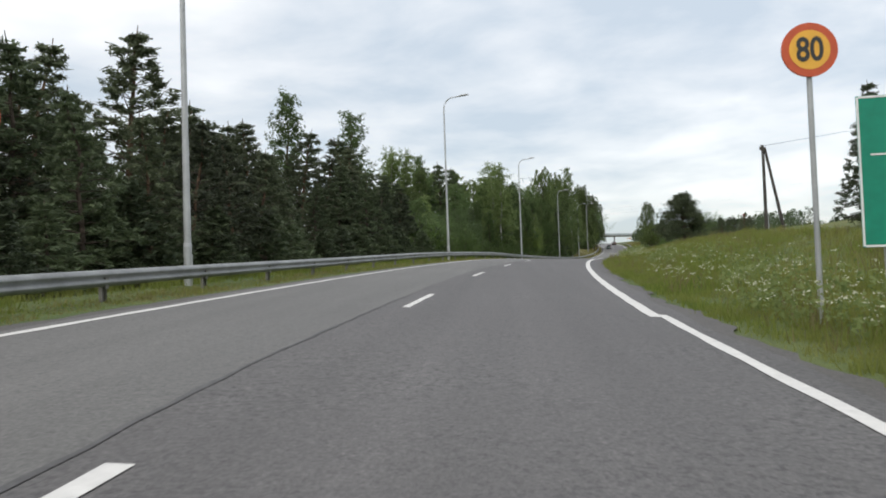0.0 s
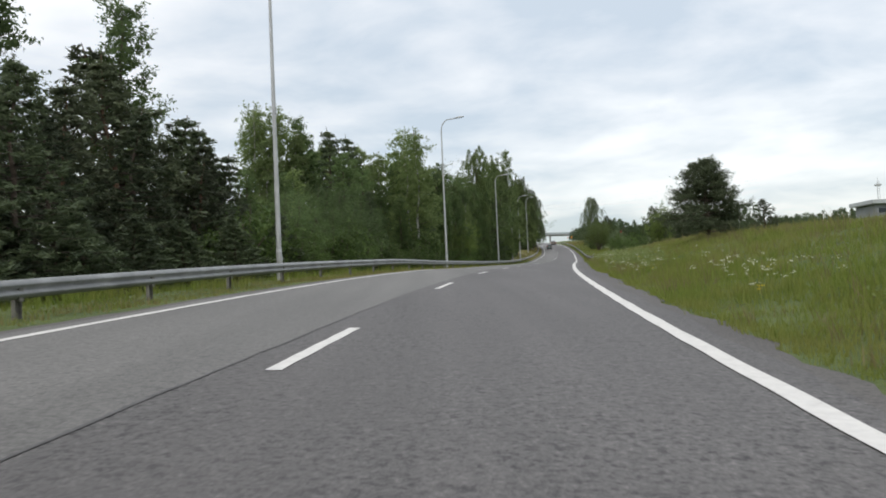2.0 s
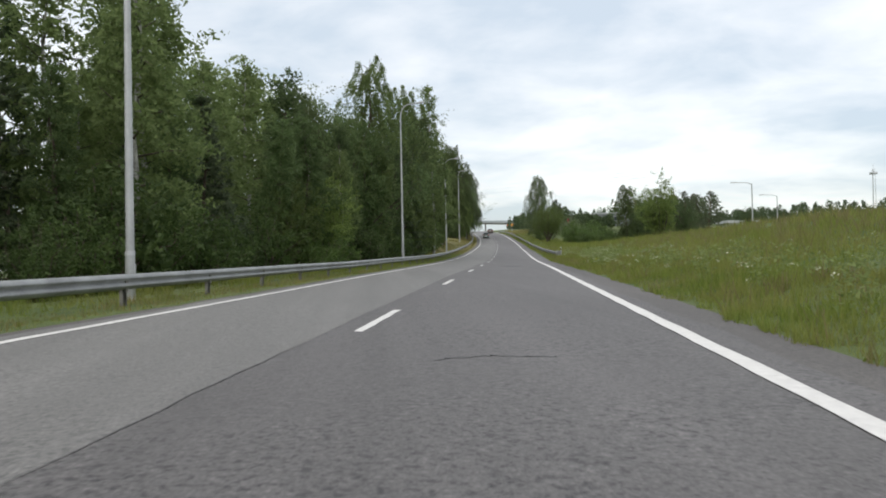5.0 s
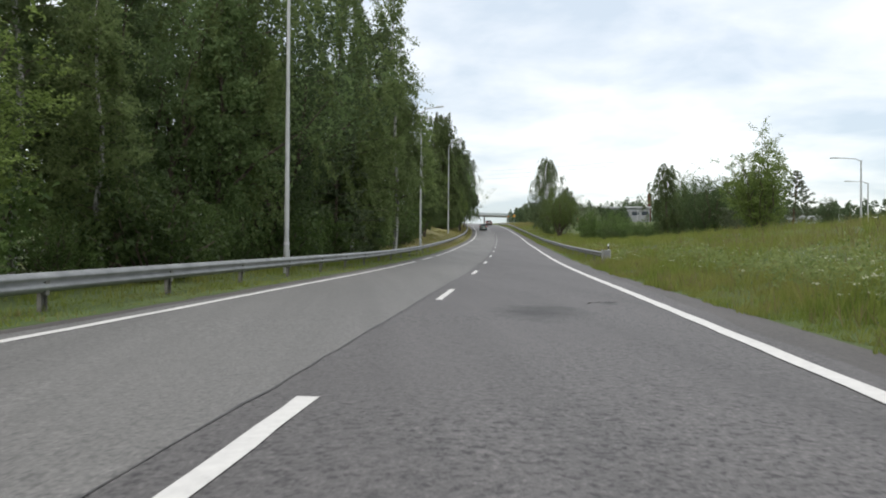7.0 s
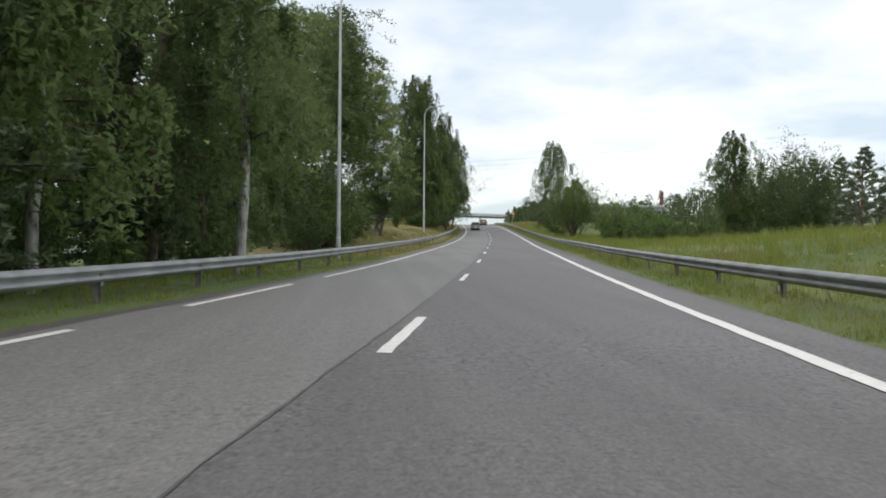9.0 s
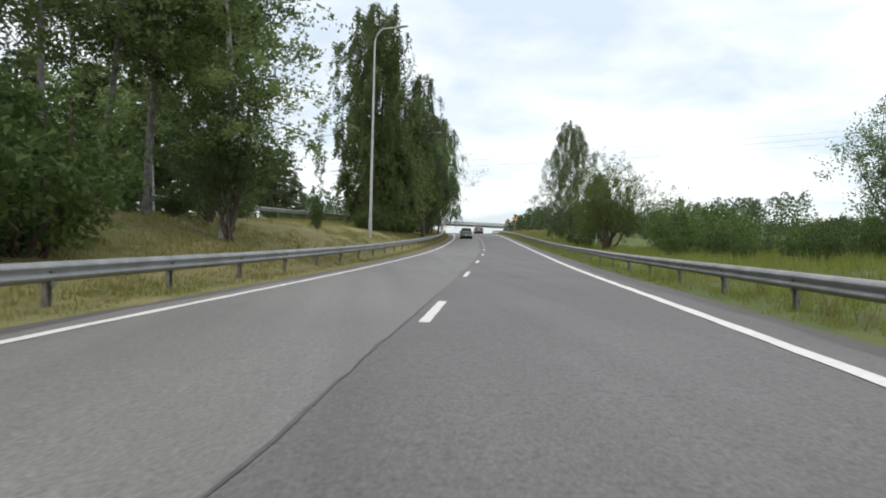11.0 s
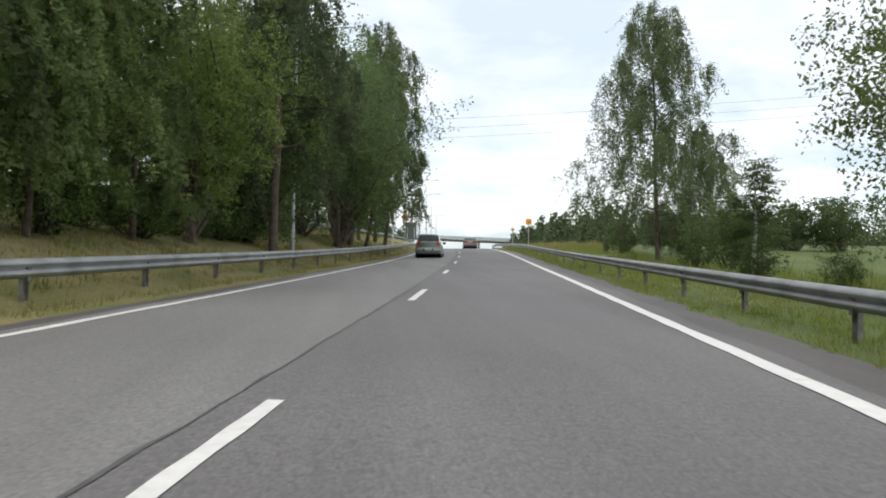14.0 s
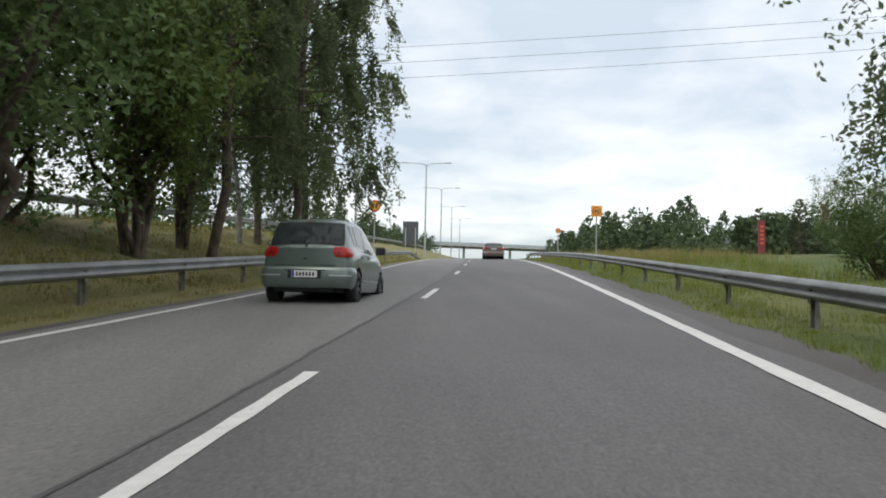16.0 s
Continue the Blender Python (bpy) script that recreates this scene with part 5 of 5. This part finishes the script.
for dz in (0.0, 1.0, 2.0):
    cable("cable", rp(316, -60, 9.5 + dz), rp(316, 70, 18.0 + dz), 1.6, 0.012, "high overhead power cable crossing the road")


# ---- lamps and buildings farther off ----
def twin_lamp(s, d, h, arms=(-1, 1)):
    g = empty("street_lamp", place(s, d, None, 0))
    tagged(g, "tall slim grey street lamp with straight arms", "street lamp", "street lamps by the junction")
    part("pole", tubes_mesh("pole", [([(0, 0, -0.4), (0, 0, h)], [0.11, 0.06])], 10), M_LAMPPOLE, g, smooth=True)
    for e in arms:
        part("arm", tubes_mesh("arm", [([(0, 0, h - 0.1), (e * 0.5, 0, h + 0.12), (e * 2.0, 0, h + 0.2)], [0.045, 0.04, 0.035])], 8), M_LAMPPOLE, g)
        part("lamp_head", box_bm((0.75, 0.26, 0.11), Matrix.Translation((e * 2.3, 0, h + 0.2)), 0.04), M_LAMPHEAD, g)


for s, d, h in ((352, -5.3, 10.0), (385, -5.5, 10.0), (430, -6.2, 10.0), (475, -6.5, 10)):
    twin_lamp(s, d, h)
for s, d, h in ((186, 32.6, 6.3), (210, 43.5, 6.1), (425, 62, 9.0)):
    twin_lamp(s, d, h, (-1,))

M_ROOFWHITE = surface("pale_sheet_roof", (.42, .44, .45), 0.5, 0.1, vary=0.1, scale=0.5)
M_CLAD = surface("grey_cladding", (.22, .23, .24), 0.7, vary=0.15, scale=0.4)
M_BRICK = surface("red_brick", (.13, .05, .04), 0.9, vary=0.25, scale=1.0, grain=10)
M_WINDOW = surface("dark_window", (.03, .04, .05), 0.12, vary=0.1, relief=0)


def low_building(s, d, z, L, W, H, turn, bays, wall=None):
    g = empty("industrial_building", place(s, d, z, turn))
    tagged(g, "low grey industrial building with a pale flat roof", "building", "far buildings")
    part("wall", box_bm((L, W, H), Matrix.Translation((0, 0, H / 2)), 0.05), wall or M_CLAD, g)
    part("roof", box_bm((L + 1.2, W + 1.2, 0.55), Matrix.Translation((0, 0, H + 0.25)), 0.05), M_ROOFWHITE, g)
    for i in range(bays):
        x = -L / 2 + (i + 0.5) * L / bays
        w = part("window", box_bm((L / bays * 0.7, 0.08, H * 0.28), Matrix.Translation((x, -W / 2 - 0.02, H * 0.6))), M_WINDOW, g)
        part("frame", box_bm((L / bays * 0.74, 0.05, H * 0.31), Matrix.Translation((x, -W / 2 - 0.005, H * 0.6))), M_ROOFWHITE, w)


low_building(434, 59, 0.9, 18, 12, 5.4, -8, 5)
low_building(242, 47, 0.2, 5.5, 5, 2.7, 5, 2, M_ROOFWHITE)
low_building(150, 46, 3.4, 9, 6, 2.2, 5, 4)
low_building(128, 62, 4.6, 10, 6, 2.0, 10, 4)


def chimney(s, d, z, h):
    g = empty("brick_chimney", place(s, d, z))
    tagged(g, "square red brick chimney on the skyline", "chimney")
    part("shaft", box_bm((1.0, 1.0, h), Matrix.Translation((0, 0, h / 2)), 0.05), M_BRICK, g)
    part("crown", box_bm((1.2, 1.2, 0.5), Matrix.Translation((0, 0, h - 0.5)), 0.05), M_BRICK, g)


chimney(433, 68.3, 0.9, 11.3)


def pylon_sign():
    g = empty("pylon_sign", place(345, 27.6, None, 0))
    tagged(g, "tall dark red advertising pylon beside the wood", "pylon sign")
    z0 = -float(tz(345, 29.0))
    part("column", box_bm((0.62, 0.3, 4.4 + z0), Matrix.Translation((0, 0, (4.4 + z0) / 2 - 0.3)), 0.03), surface("dark_red_panel", (.16, .02, .03), 0.5, vary=0.12), g)
    for k in range(5):
        part("lettering_bar", box_bm((0.36, 0.02, 0.22), Matrix.Translation((0, -0.16, z0 + 3.5 - 0.4 * k))), M_SIGNRED, g)


pylon_sign()


def flood_mast(s, d):
    g = empty("flood_mast", place(s, d, None))
    tagged(g, "slender lattice floodlight mast on the skyline", "mast")
    h = 14
    for x, y in ((-0.45, 0), (0.45, 0), (0, 0.6)):
        part("leg", tubes_mesh("leg", [([(x, y, -0.5), (x * 0.6, y * 0.6, h)], [0.06, 0.05])], 6), M_LAMPPOLE, g)
    part("platform", box_bm((1.4, 1.2, 0.5), Matrix.Translation((0, 0.2, h - 1)), 0.05), M_LAMPPOLE, g)
    part("aerial", tubes_mesh("aerial", [([(0, 0.2, h - 1), (0, 0.2, h + 1.5)], [0.05, 0.03])], 6), M_LAMPPOLE, g)


flood_mast(280, 92)


# ---- cars ----
M_TYRE = surface("tyre_rubber", (.02, .02, .021), 0.85, vary=0.2, scale=8.0)
M_RIM = surface("alloy_rim", (.5, .51, .52), 0.35, 0.8, vary=0.1)
M_HUBCAP = surface("dark_hub_cover", (.06, .062, .065), 0.6, 0.2, vary=0.2)
M_DARKPLASTIC = surface("black_plastic", (.018, .018, .019), 0.6, vary=0.2)
M_TAIL = surface("red_tail_lamp", (.36, .008, .006), 0.3, vary=0.12, scale=9, relief=0, coat=0.15)
M_TAILDARK = surface("dark_red_lens", (.1, .006, .006), 0.3, vary=0.1, relief=0, coat=0.6)
M_HEADLAMP = surface("headlamp_lens", (.6, .62, .64), 0.1, 0.3, vary=0.1, relief=0, coat=0.6)
M_PLATE = surface("number_plate_white", (.72, .73, .72), 0.5, vary=0.05, relief=0)
M_PLATEBLUE = surface("number_plate_blue", (.03, .07, .35), 0.5, vary=0.05, relief=0)


def build_car_glass(nt, b):
    n = socket_noise(nt, 1.5, 3.0)
    nt.links.new(ramp_of(nt, n, [(0.3, (.012, .016, .017)), (0.7, (.03, .036, .037))]), b.inputs["Base Color"])
    b.inputs["Roughness"].default_value, b.inputs["Specular IOR Level"].default_value = 0.05, 0.25


M_CARGLASS = material("tinted_car_glass", build_car_glass)


def car_paint(name, colour):
    def build(nt, b):
        f = socket_noise(nt, 300.0, 1.0)
        dirt = socket_noise(nt, 2.5, 5.0, 0.6)
        base = ramp_of(nt, f, [(0.3, tuple(c * 0.9 for c in colour)), (0.7, tuple(c * 1.1 for c in colour))])
        nt.links.new(blend(nt, "MULTIPLY", 0.5, base, ramp_of(nt, dirt, [(0.35, (.75, .74, .72)), (0.65, (1, 1, 1))])), b.inputs["Base Color"])
        b.inputs["Metallic"].default_value, b.inputs["Roughness"].default_value = 0.55, 0.38
        b.inputs["Coat Weight"].default_value, b.inputs["Coat Roughness"].default_value = 0.8, 0.06
    return material(name, build)


# y runs from the rear bumper to the nose; z values of the waist, the roof and the glass house
HATCH = dict(L=3.64, W=0.83, wheels=(0.62, 2.99), R=0.29, belt=[(0, .86), (.05, .93), (.3, .97), (1.2, .95), (2.2, .93), (2.75, .96), (3.2, .84), (3.5, .72), (3.64, .58)],
             wide=[(0, .84), (.03, .89), (.08, .94), (.18, .975), (.45, 1.0), (2.4, 1.0), (3.2, .97), (3.5, .88), (3.64, .72)], roof=[(.06, .95), (.2, 1.16), (.36, 1.40), (.55, 1.465), (1.3, 1.50), (1.85, 1.47), (2.15, 1.40), (2.6, 1.12), (2.84, .95)],
             rear=(.09, .98, .35, 1.37), windows=[(.62, .42, .80, .80), (.86, .84, 1.45, 1.5), (1.52, 1.57, 2.5, 2.08)], screen=(2.2, 1.37, 2.78, .99), doors=(.84, 1.49, 2.42))
SEDAN = dict(L=4.63, W=0.88, wheels=(1.03, 3.73), R=0.315, belt=[(0, .93), (.05, 1.0), (.7, 1.03), (1.4, .99), (2.9, .95), (3.5, .98), (4.0, .87), (4.45, .74), (4.63, .6)],
             wide=[(0, .86), (.12, .94), (.6, 1.0), (3.2, 1.0), (4.1, .96), (4.45, .87), (4.63, .7)], roof=[(.62, 1.02), (.85, 1.12), (1.25, 1.34), (1.55, 1.43), (2.2, 1.48), (2.7, 1.45), (3.0, 1.37), (3.35, 1.12), (3.58, .97)],
             rear=(.72, 1.05, 1.28, 1.34), windows=[(1.2, 1.45, 1.52, 1.52), (1.58, 1.58, 2.25, 2.25), (2.32, 2.32, 3.3, 2.85)], screen=(2.98, 1.36, 3.5, 1.01), doors=(1.45, 2.29, 3.2))


def car(spec, paint, label, rim):
    g = empty("car")
    tagged(g, label, "car", "cars on the road")
    L, W, R = spec["L"], spec["W"], spec["R"]
    tab = lambda k: (np.array([p for p, _ in spec[k]]), np.array([q for _, q in spec[k]]))
    belt = lambda y: np.interp(y, *tab("belt"))
    wid = lambda y: W * np.interp(y, *tab("wide"))
    roof = lambda y: np.interp(y, *tab("roof"))

    def sill(y):
        z = np.interp(y, [0, .12, .4, L - .4, L - .1, L], [.36, .27, .21, .21, .26, .34])
        for c in spec["wheels"]:
            arch = np.sqrt(np.maximum((R + 0.065) ** 2 - (y - c) ** 2, 0)) + R
            z = np.maximum(z, np.where(np.abs(y - c) < R + 0.065, arch, 0))
        return z

    def side(y, z):
        """Half the body's width at a height."""
        b = belt(y)
        t = np.clip((z - 0.2) / (b - 0.2), 0, 1)
        return wid(y) * np.interp(t, [0, .12, .45, .75, .92, 1.0], [.93, .975, 1.0, .985, .95, .9])

    # the shell, from sill over the waist to the middle of the deck
    ys = np.unique(np.r_[np.linspace(0, L, 60), *[c + (R + 0.065) * np.linspace(-1, 1, 17) for c in spec["wheels"]]])
    rows = []
    for y in ys:
        z0, b = float(sill(y)), float(belt(y))
        zz = z0 + (b - z0) * np.array([0, .1, .25, .45, .65, .82, .93, 1.0])
        half = [(float(side(y, z)), y, z) for z in zz] + [(float(wid(y)) * .7, y, b + .025), (float(wid(y)) * .35, y, b + .04), (0.0, y, b + .045)]
        rows.append(half + [(-x, yy, z) for x, yy, z in half[-2::-1]])
    V = np.array(rows)
    n, m = V.shape[:2]
    i, j = np.meshgrid(np.arange(n - 1), np.arange(m - 1), indexing="ij")
    k = i * m + j
    F = [tuple(q) for q in np.stack([k, k + m, k + m + 1, k + 1], -1).reshape(-1, 4).tolist()]
    me = bpy.data.meshes.new("body")
    me.from_pydata(V.reshape(-1, 3).tolist(), [], F + [tuple(range(m)), tuple(range(n * m - 1, (n - 1) * m - 1, -1))])
    part("body", me, paint, g, smooth=True)
    part("underbody", box_bm((W * 1.5, L * 0.9, 0.3), Matrix.Translation((0, L / 2, 0.34))), M_DARKPLASTIC, g)

    # the glass house: roof and pillars in the body's colour
    ry = np.unique(np.r_[np.linspace(spec["roof"][0][0], spec["roof"][-1][0], 40)])

    def house(y, u):
        """Half width and height on the glass house; u = 0 at the waist, 1 at the roof's edge."""
        b, top = belt(y) - .02, roof(y)
        t = np.clip((top - b) / .5, 0, 1)
        x0, x1 = wid(y) * .91, wid(y) * (.91 - .19 * t)
        return x0 + (x1 - x0) * u ** 1.15, b + (np.maximum(top - .035, b) - b) * u

    rows = []
    for y in ry:
        half = [(float(house(y, u)[0]), y, float(house(y, u)[1])) for u in (0, .25, .5, .75, .92, 1.0)]
        x, z = half[-1][0], float(roof(y))
        half += [(x * .93, y, max(z - .008, half[-1][2])), (x * .5, y, z + .012), (0.0, y, z + .018)]
        rows.append(half + [(-a, yy, zz) for a, yy, zz in half[-2::-1]])
    V = np.array(rows)
    n, m = V.shape[:2]
    i, j = np.meshgrid(np.arange(n - 1), np.arange(m - 1), indexing="ij")
    k = i * m + j
    part("roof", mesh_np("roof", V.reshape(-1, 3), np.stack([k, k + m, k + m + 1, k + 1], -1).reshape(-1, 4)), paint, g, smooth=True)

    def patch(name, pts, mat, label="", parent=g):
        """A sheet through a grid of places."""
        V = np.array(pts)
        n, m = V.shape[:2]
        i, j = np.meshgrid(np.arange(n - 1), np.arange(m - 1), indexing="ij")
        k = i * m + j
        return part(name, mesh_np(name, V.reshape(-1, 3), np.stack([k, k + m, k + m + 1, k + 1], -1).reshape(-1, 4)), mat, parent, label, smooth=True)

    def outline(q, z, out=0.0):
        """A place on the tail's outline: q runs from one flank (-1) round the rear to the other (1)."""
        e, a = (1 if q > 0 else -1), abs(q)
        if a < .6:
            return (q / .6 * (float(side(0.0, z)) + out * .7), -.035 * (1 - (a / .6) ** 2) - out, z)
        y = (a - .6) / .4 * .5
        return (e * (float(side(y, z)) + out), y - out * (1 - (a - .6) / .4), z)

    for e in (-1, 1):
        for y0, y1, y2, y3 in spec["windows"]:
            lo, hi = (y0, y2), (y1, y3)
            grid = []
            for u in np.linspace(.16, .88, 6):
                a, c = lo[0] + (hi[0] - lo[0]) * u, lo[1] + (hi[1] - lo[1]) * u
                grid.append([(e * (float(house(y, u)[0]) + .005), y, float(house(y, u)[1])) for y in np.linspace(a, c, 8)])
            patch("side_window", grid, M_CARGLASS, "dark side window")
        # seams, handles, rubbing strip
        for y in spec["doors"]:
            patch("door_seam", [[(e * (float(side(y + q, z)) + .003), y + q, z) for q in (-.005, .005)] for z in np.linspace(.3 if abs(y - spec["wheels"][0]) > R + .1 else .75, float(belt(y)) - .03, 8)], M_DARKPLASTIC)
        for y in (spec["doors"][0] + .2, spec["doors"][1] + .16):
            part("door_handle", box_bm((.03, .17, .03), Matrix.Translation((e * (float(side(y, .84)) + .008), y, .84)), .008), paint, g)
        a, c = spec["wheels"][0] + R + .1, spec["wheels"][1] - R - .1
        patch("rubbing_strip", [[(e * (float(side(y, z)) + .008), y, z) for z in (.4, .43)] for y in np.linspace(a, c, 14)], M_RIM if rim is M_HUBCAP else paint, "pale rubbing strip")
        my = spec["screen"][2] - .28
        part("mirror", box_bm((.2, .11, .15), Matrix.Translation((e * (float(wid(my)) + .06), my, float(belt(my)) + .09)), .04), M_DARKPLASTIC if rim is M_HUBCAP else paint, g, "door mirror")
        # rear lamps wrap round the corners
        lo, hi = (.785, .97) if L < 4 else (.8, 1.0)
        lamp = patch("tail_lamp", [[outline(e * q, z - .05 * (q - .42) * (1 if z > (lo + hi) / 2 else -.6), .012 + .012 * math.sin(pi * (z - lo) / (hi - lo))) for q in np.linspace(.46 + .03 * abs(2 * (z - lo) / (hi - lo) - 1) ** 3, .79 - .05 * abs(2 * (z - lo) / (hi - lo) - 1) ** 3, 12)] for z in np.linspace(lo, hi, 9)], M_TAIL, "red rear lamp")
        patch("lens", [[outline(e * q, z, .028) for q in np.linspace(.53, .58, 4)] for z in np.linspace(lo + .05, lo + .09, 3)], M_TAILDARK, "", lamp)
        hy = L - .3
        patch("headlamp", [[(e * (float(side(y, z)) + .01), y, z) for y in np.linspace(hy - .08, L - .03, 6)] for z in (.6, .66, .7)], M_HEADLAMP, "clear headlamp")

    y0, z0, y1, z1 = spec["rear"]
    grid = []
    for u in np.linspace(0, 1, 7):
        y, z = y0 + (y1 - y0) * u, 0
        x = float(house(y, .6)[0]) * (.955 - .05 * u)
        zz = float(roof(y)) + .022
        grid.append([(x * q, y - .012, zz - .02 * abs(q) ** 3) for q in np.linspace(-1, 1, 9)])
    rw = patch("rear_window", grid, M_CARGLASS, "dark rear window")
    y0, z0, y1, z1 = spec["screen"]
    grid = []
    for u in np.linspace(0, 1, 7):
        y = y0 + (y1 - y0) * u
        x = float(house(y, .7)[0]) * .9
        grid.append([(x * q, y + .012, float(roof(y)) + .022 - .02 * abs(q) ** 3) for q in np.linspace(-1, 1, 9)])
    patch("windscreen", grid, M_CARGLASS, "windscreen")
    # the tail: bumper, plate, wiper, trim
    zb = .62 if L < 4 else .66
    patch("tailgate", [[outline(q, z, .004) for q in np.linspace(-.6, .6, 25)] for z in np.linspace(zb - .06, float(belt(0)) + (.08 if L < 4 else .06), 6)], paint, "body-coloured tailgate")
    prof = [(.27, .0), (.29, .015), (.34, .028), (zb - .2, .04), (zb - .13, .042), (zb - .1, .034), (zb - .06, .034), (zb - .02, .02), (zb, .004)]
    patch("bumper", [[outline(q, z, o) for q in np.linspace(-.86, .86, 45)] for z, o in prof], paint, "body-coloured bumper")
    for e in (-1, 1):
        patch("bumper_strip", [[outline(e * q, z, .046) for q in np.linspace(.36, .66, 14)] for z in (zb - .15, zb - .13)], M_LAMPHEAD if L < 4 else M_RIM, "pale bumper strip")
    part("bumper_groove", box_bm((W * .9, .01, .014), Matrix.Translation((0, -.066, zb - .05)), .003), M_DARKPLASTIC, g)
    part("valance", box_bm((W * 1.2, .12, .1), Matrix.Translation((0, .12, .26)), .02), M_DARKPLASTIC, g)
    pz = .5 if L < 4 else .84
    if L < 4:
        part("plate_recess", box_bm((.6, .02, .15), Matrix.Translation((0, -.068, pz)), .008), M_DARKPLASTIC, g)
    plate = part("number_plate", box_bm((.45, .012, .115), Matrix.Translation((0, -.078 if L < 4 else -.048, pz)), .004), M_PLATE, g, "white number plate")
    py = -.086 if L < 4 else -.056
    part("blue_field", box_bm((.04, .004, .105), Matrix.Translation((-.2, py, pz))), M_PLATEBLUE, plate)
    for q in range(6):
        part("plate_bar", box_bm((.034, .004, .065), Matrix.Translation((-.13 + q * .058, py, pz))), M_SIGNBLK, plate)
    part("handle_trim", box_bm((.4 if L > 4 else .06, .02, .03), Matrix.Translation((0, -.05 if L > 4 else -.036, pz + (.1 if L > 4 else .26))), .006), paint if L > 4 else M_DARKPLASTIC, g)
    if L < 4:
        part("rear_wiper", tubes_mesh("rear_wiper", [([(0, .0, .96), (.0, .03, 1.02), (-.05, .12, 1.13)], [.02, .014, .008])], 6), M_DARKPLASTIC, g)
    part("hatch_seam", box_bm((W * 1.3, .006, .008), Matrix.Translation((0, -.034, zb + .03))), M_DARKPLASTIC, g)
    part("brake_lamp", box_bm((.16, .02, .015), Matrix.Translation((0, spec["rear"][2] - .05, float(roof(spec["rear"][2])) + .03)), .006), M_TAILDARK, g)
    # wheels
    for c in spec["wheels"]:
        for e in (-1, 1):
            x = e * (W - .1)
            w = bmesh.new()
            prof = [(-.095, R * .66), (-.1, R * .9), (-.075, R * .985), (0, R), (.075, R * .985), (.1, R * .9), (.095, R * .66)]
            ring = []
            for a in range(28):
                t = 2 * pi * a / 28
                ring.append([w.verts.new((x + q, c + cos(t) * rr, R + sin(t) * rr)) for q, rr in prof])
            for a in range(28):
                p0, p1 = ring[a], ring[(a + 1) % 28]
                for q in range(6):
                    w.faces.new((p0[q], p0[q + 1], p1[q + 1], p1[q]))
            wheel = part("wheel", w, M_TYRE, g, "black tyre", smooth=True)
            rb = bmesh.new()
            mx = Matrix.Translation((x + e * .055, c, R)) @ Matrix.Rotation(radians(90), 4, "Y")
            bmesh.ops.create_cone(rb, cap_ends=True, segments=28, radius1=R * .68, radius2=R * .68, depth=.02, matrix=mx)
            rd = part("rim", rb, rim if rim is M_HUBCAP else M_DARKPLASTIC, wheel)
            for q in range(7):
                sp = Matrix.Translation((x + e * .078, c, R)) @ Matrix.Rotation(2 * pi * q / 7, 4, "X") @ Matrix.Translation((0, 0, R * .36))
                part("spoke", box_bm((.02, R * .17, R * .62), sp, .005), rim, wheel)
    return g


hatchback = car(HATCH, car_paint("grey_green_paint", (.15, .19, .172)), "small grey-green hatchback on the paler asphalt lane", M_HUBCAP)
hatchback.matrix_basis = place(277.8, -1.82, 0.0, -1.0) @ Matrix.Diagonal((0.92, 1, 0.965, 1))
sedan = car(SEDAN, car_paint("bronze_brown_paint", (.13, .10, .085)), "bronze-brown saloon car driving up the slip road", M_RIM)
sedan.matrix_basis = place(331.0, 1.75, 0.0, 0)
upper = car(HATCH, car_paint("white_paint", (.62, .63, .63)), "small white car on the upper carriageway", M_HUBCAP)
upper.matrix_basis = place(235.6, -19.0, float(tz(235.6, -19.0)) + 0.03, 0)

# ---- cracks and stains on the asphalt ----
def crack(pts, wide, seed):
    r = np.random.default_rng(seed)
    out = []
    for (s0, d0), (s1, d1) in zip(pts[:-1], pts[1:]):
        t = np.linspace(0, 1, 12)
        out.append(np.stack([s0 + (s1 - s0) * t + r.normal(size=12) * .03, d0 + (d1 - d0) * t + r.normal(size=12) * .03], -1))
    q = np.concatenate(out)
    w = wide * r.uniform(.4, 1.3, len(q))
    a, b = rp(q[:, 0] - w, q[:, 1], .005), rp(q[:, 0] + w, q[:, 1], .005)
    V = np.stack([a, b], 1).reshape(-1, 3)
    k = np.arange(len(q) - 1) * 2
    me = mesh_np("crack", V, np.stack([k, k + 1, k + 3, k + 2], -1))
    part("crack", me, M_TAR, ROAD, "dark crack in the asphalt")


crack([(129.5, -3.5), (129.1, -1.8), (129.05, -.3)], .018, 1)
crack([(123.3, 2.3), (123.8, 2.6), (123.9, 2.9)], .05, 2)
crack([(211.0, .95), (211.3, 1.15), (211.7, 1.1)], .05, 3)
crack([(35.5, -3.2), (35.9, -1.5), (35.7, -.5)], .015, 4)
crack([(85.3, 1.0), (85.6, 1.5), (85.6, 2.1)], .02, 5)
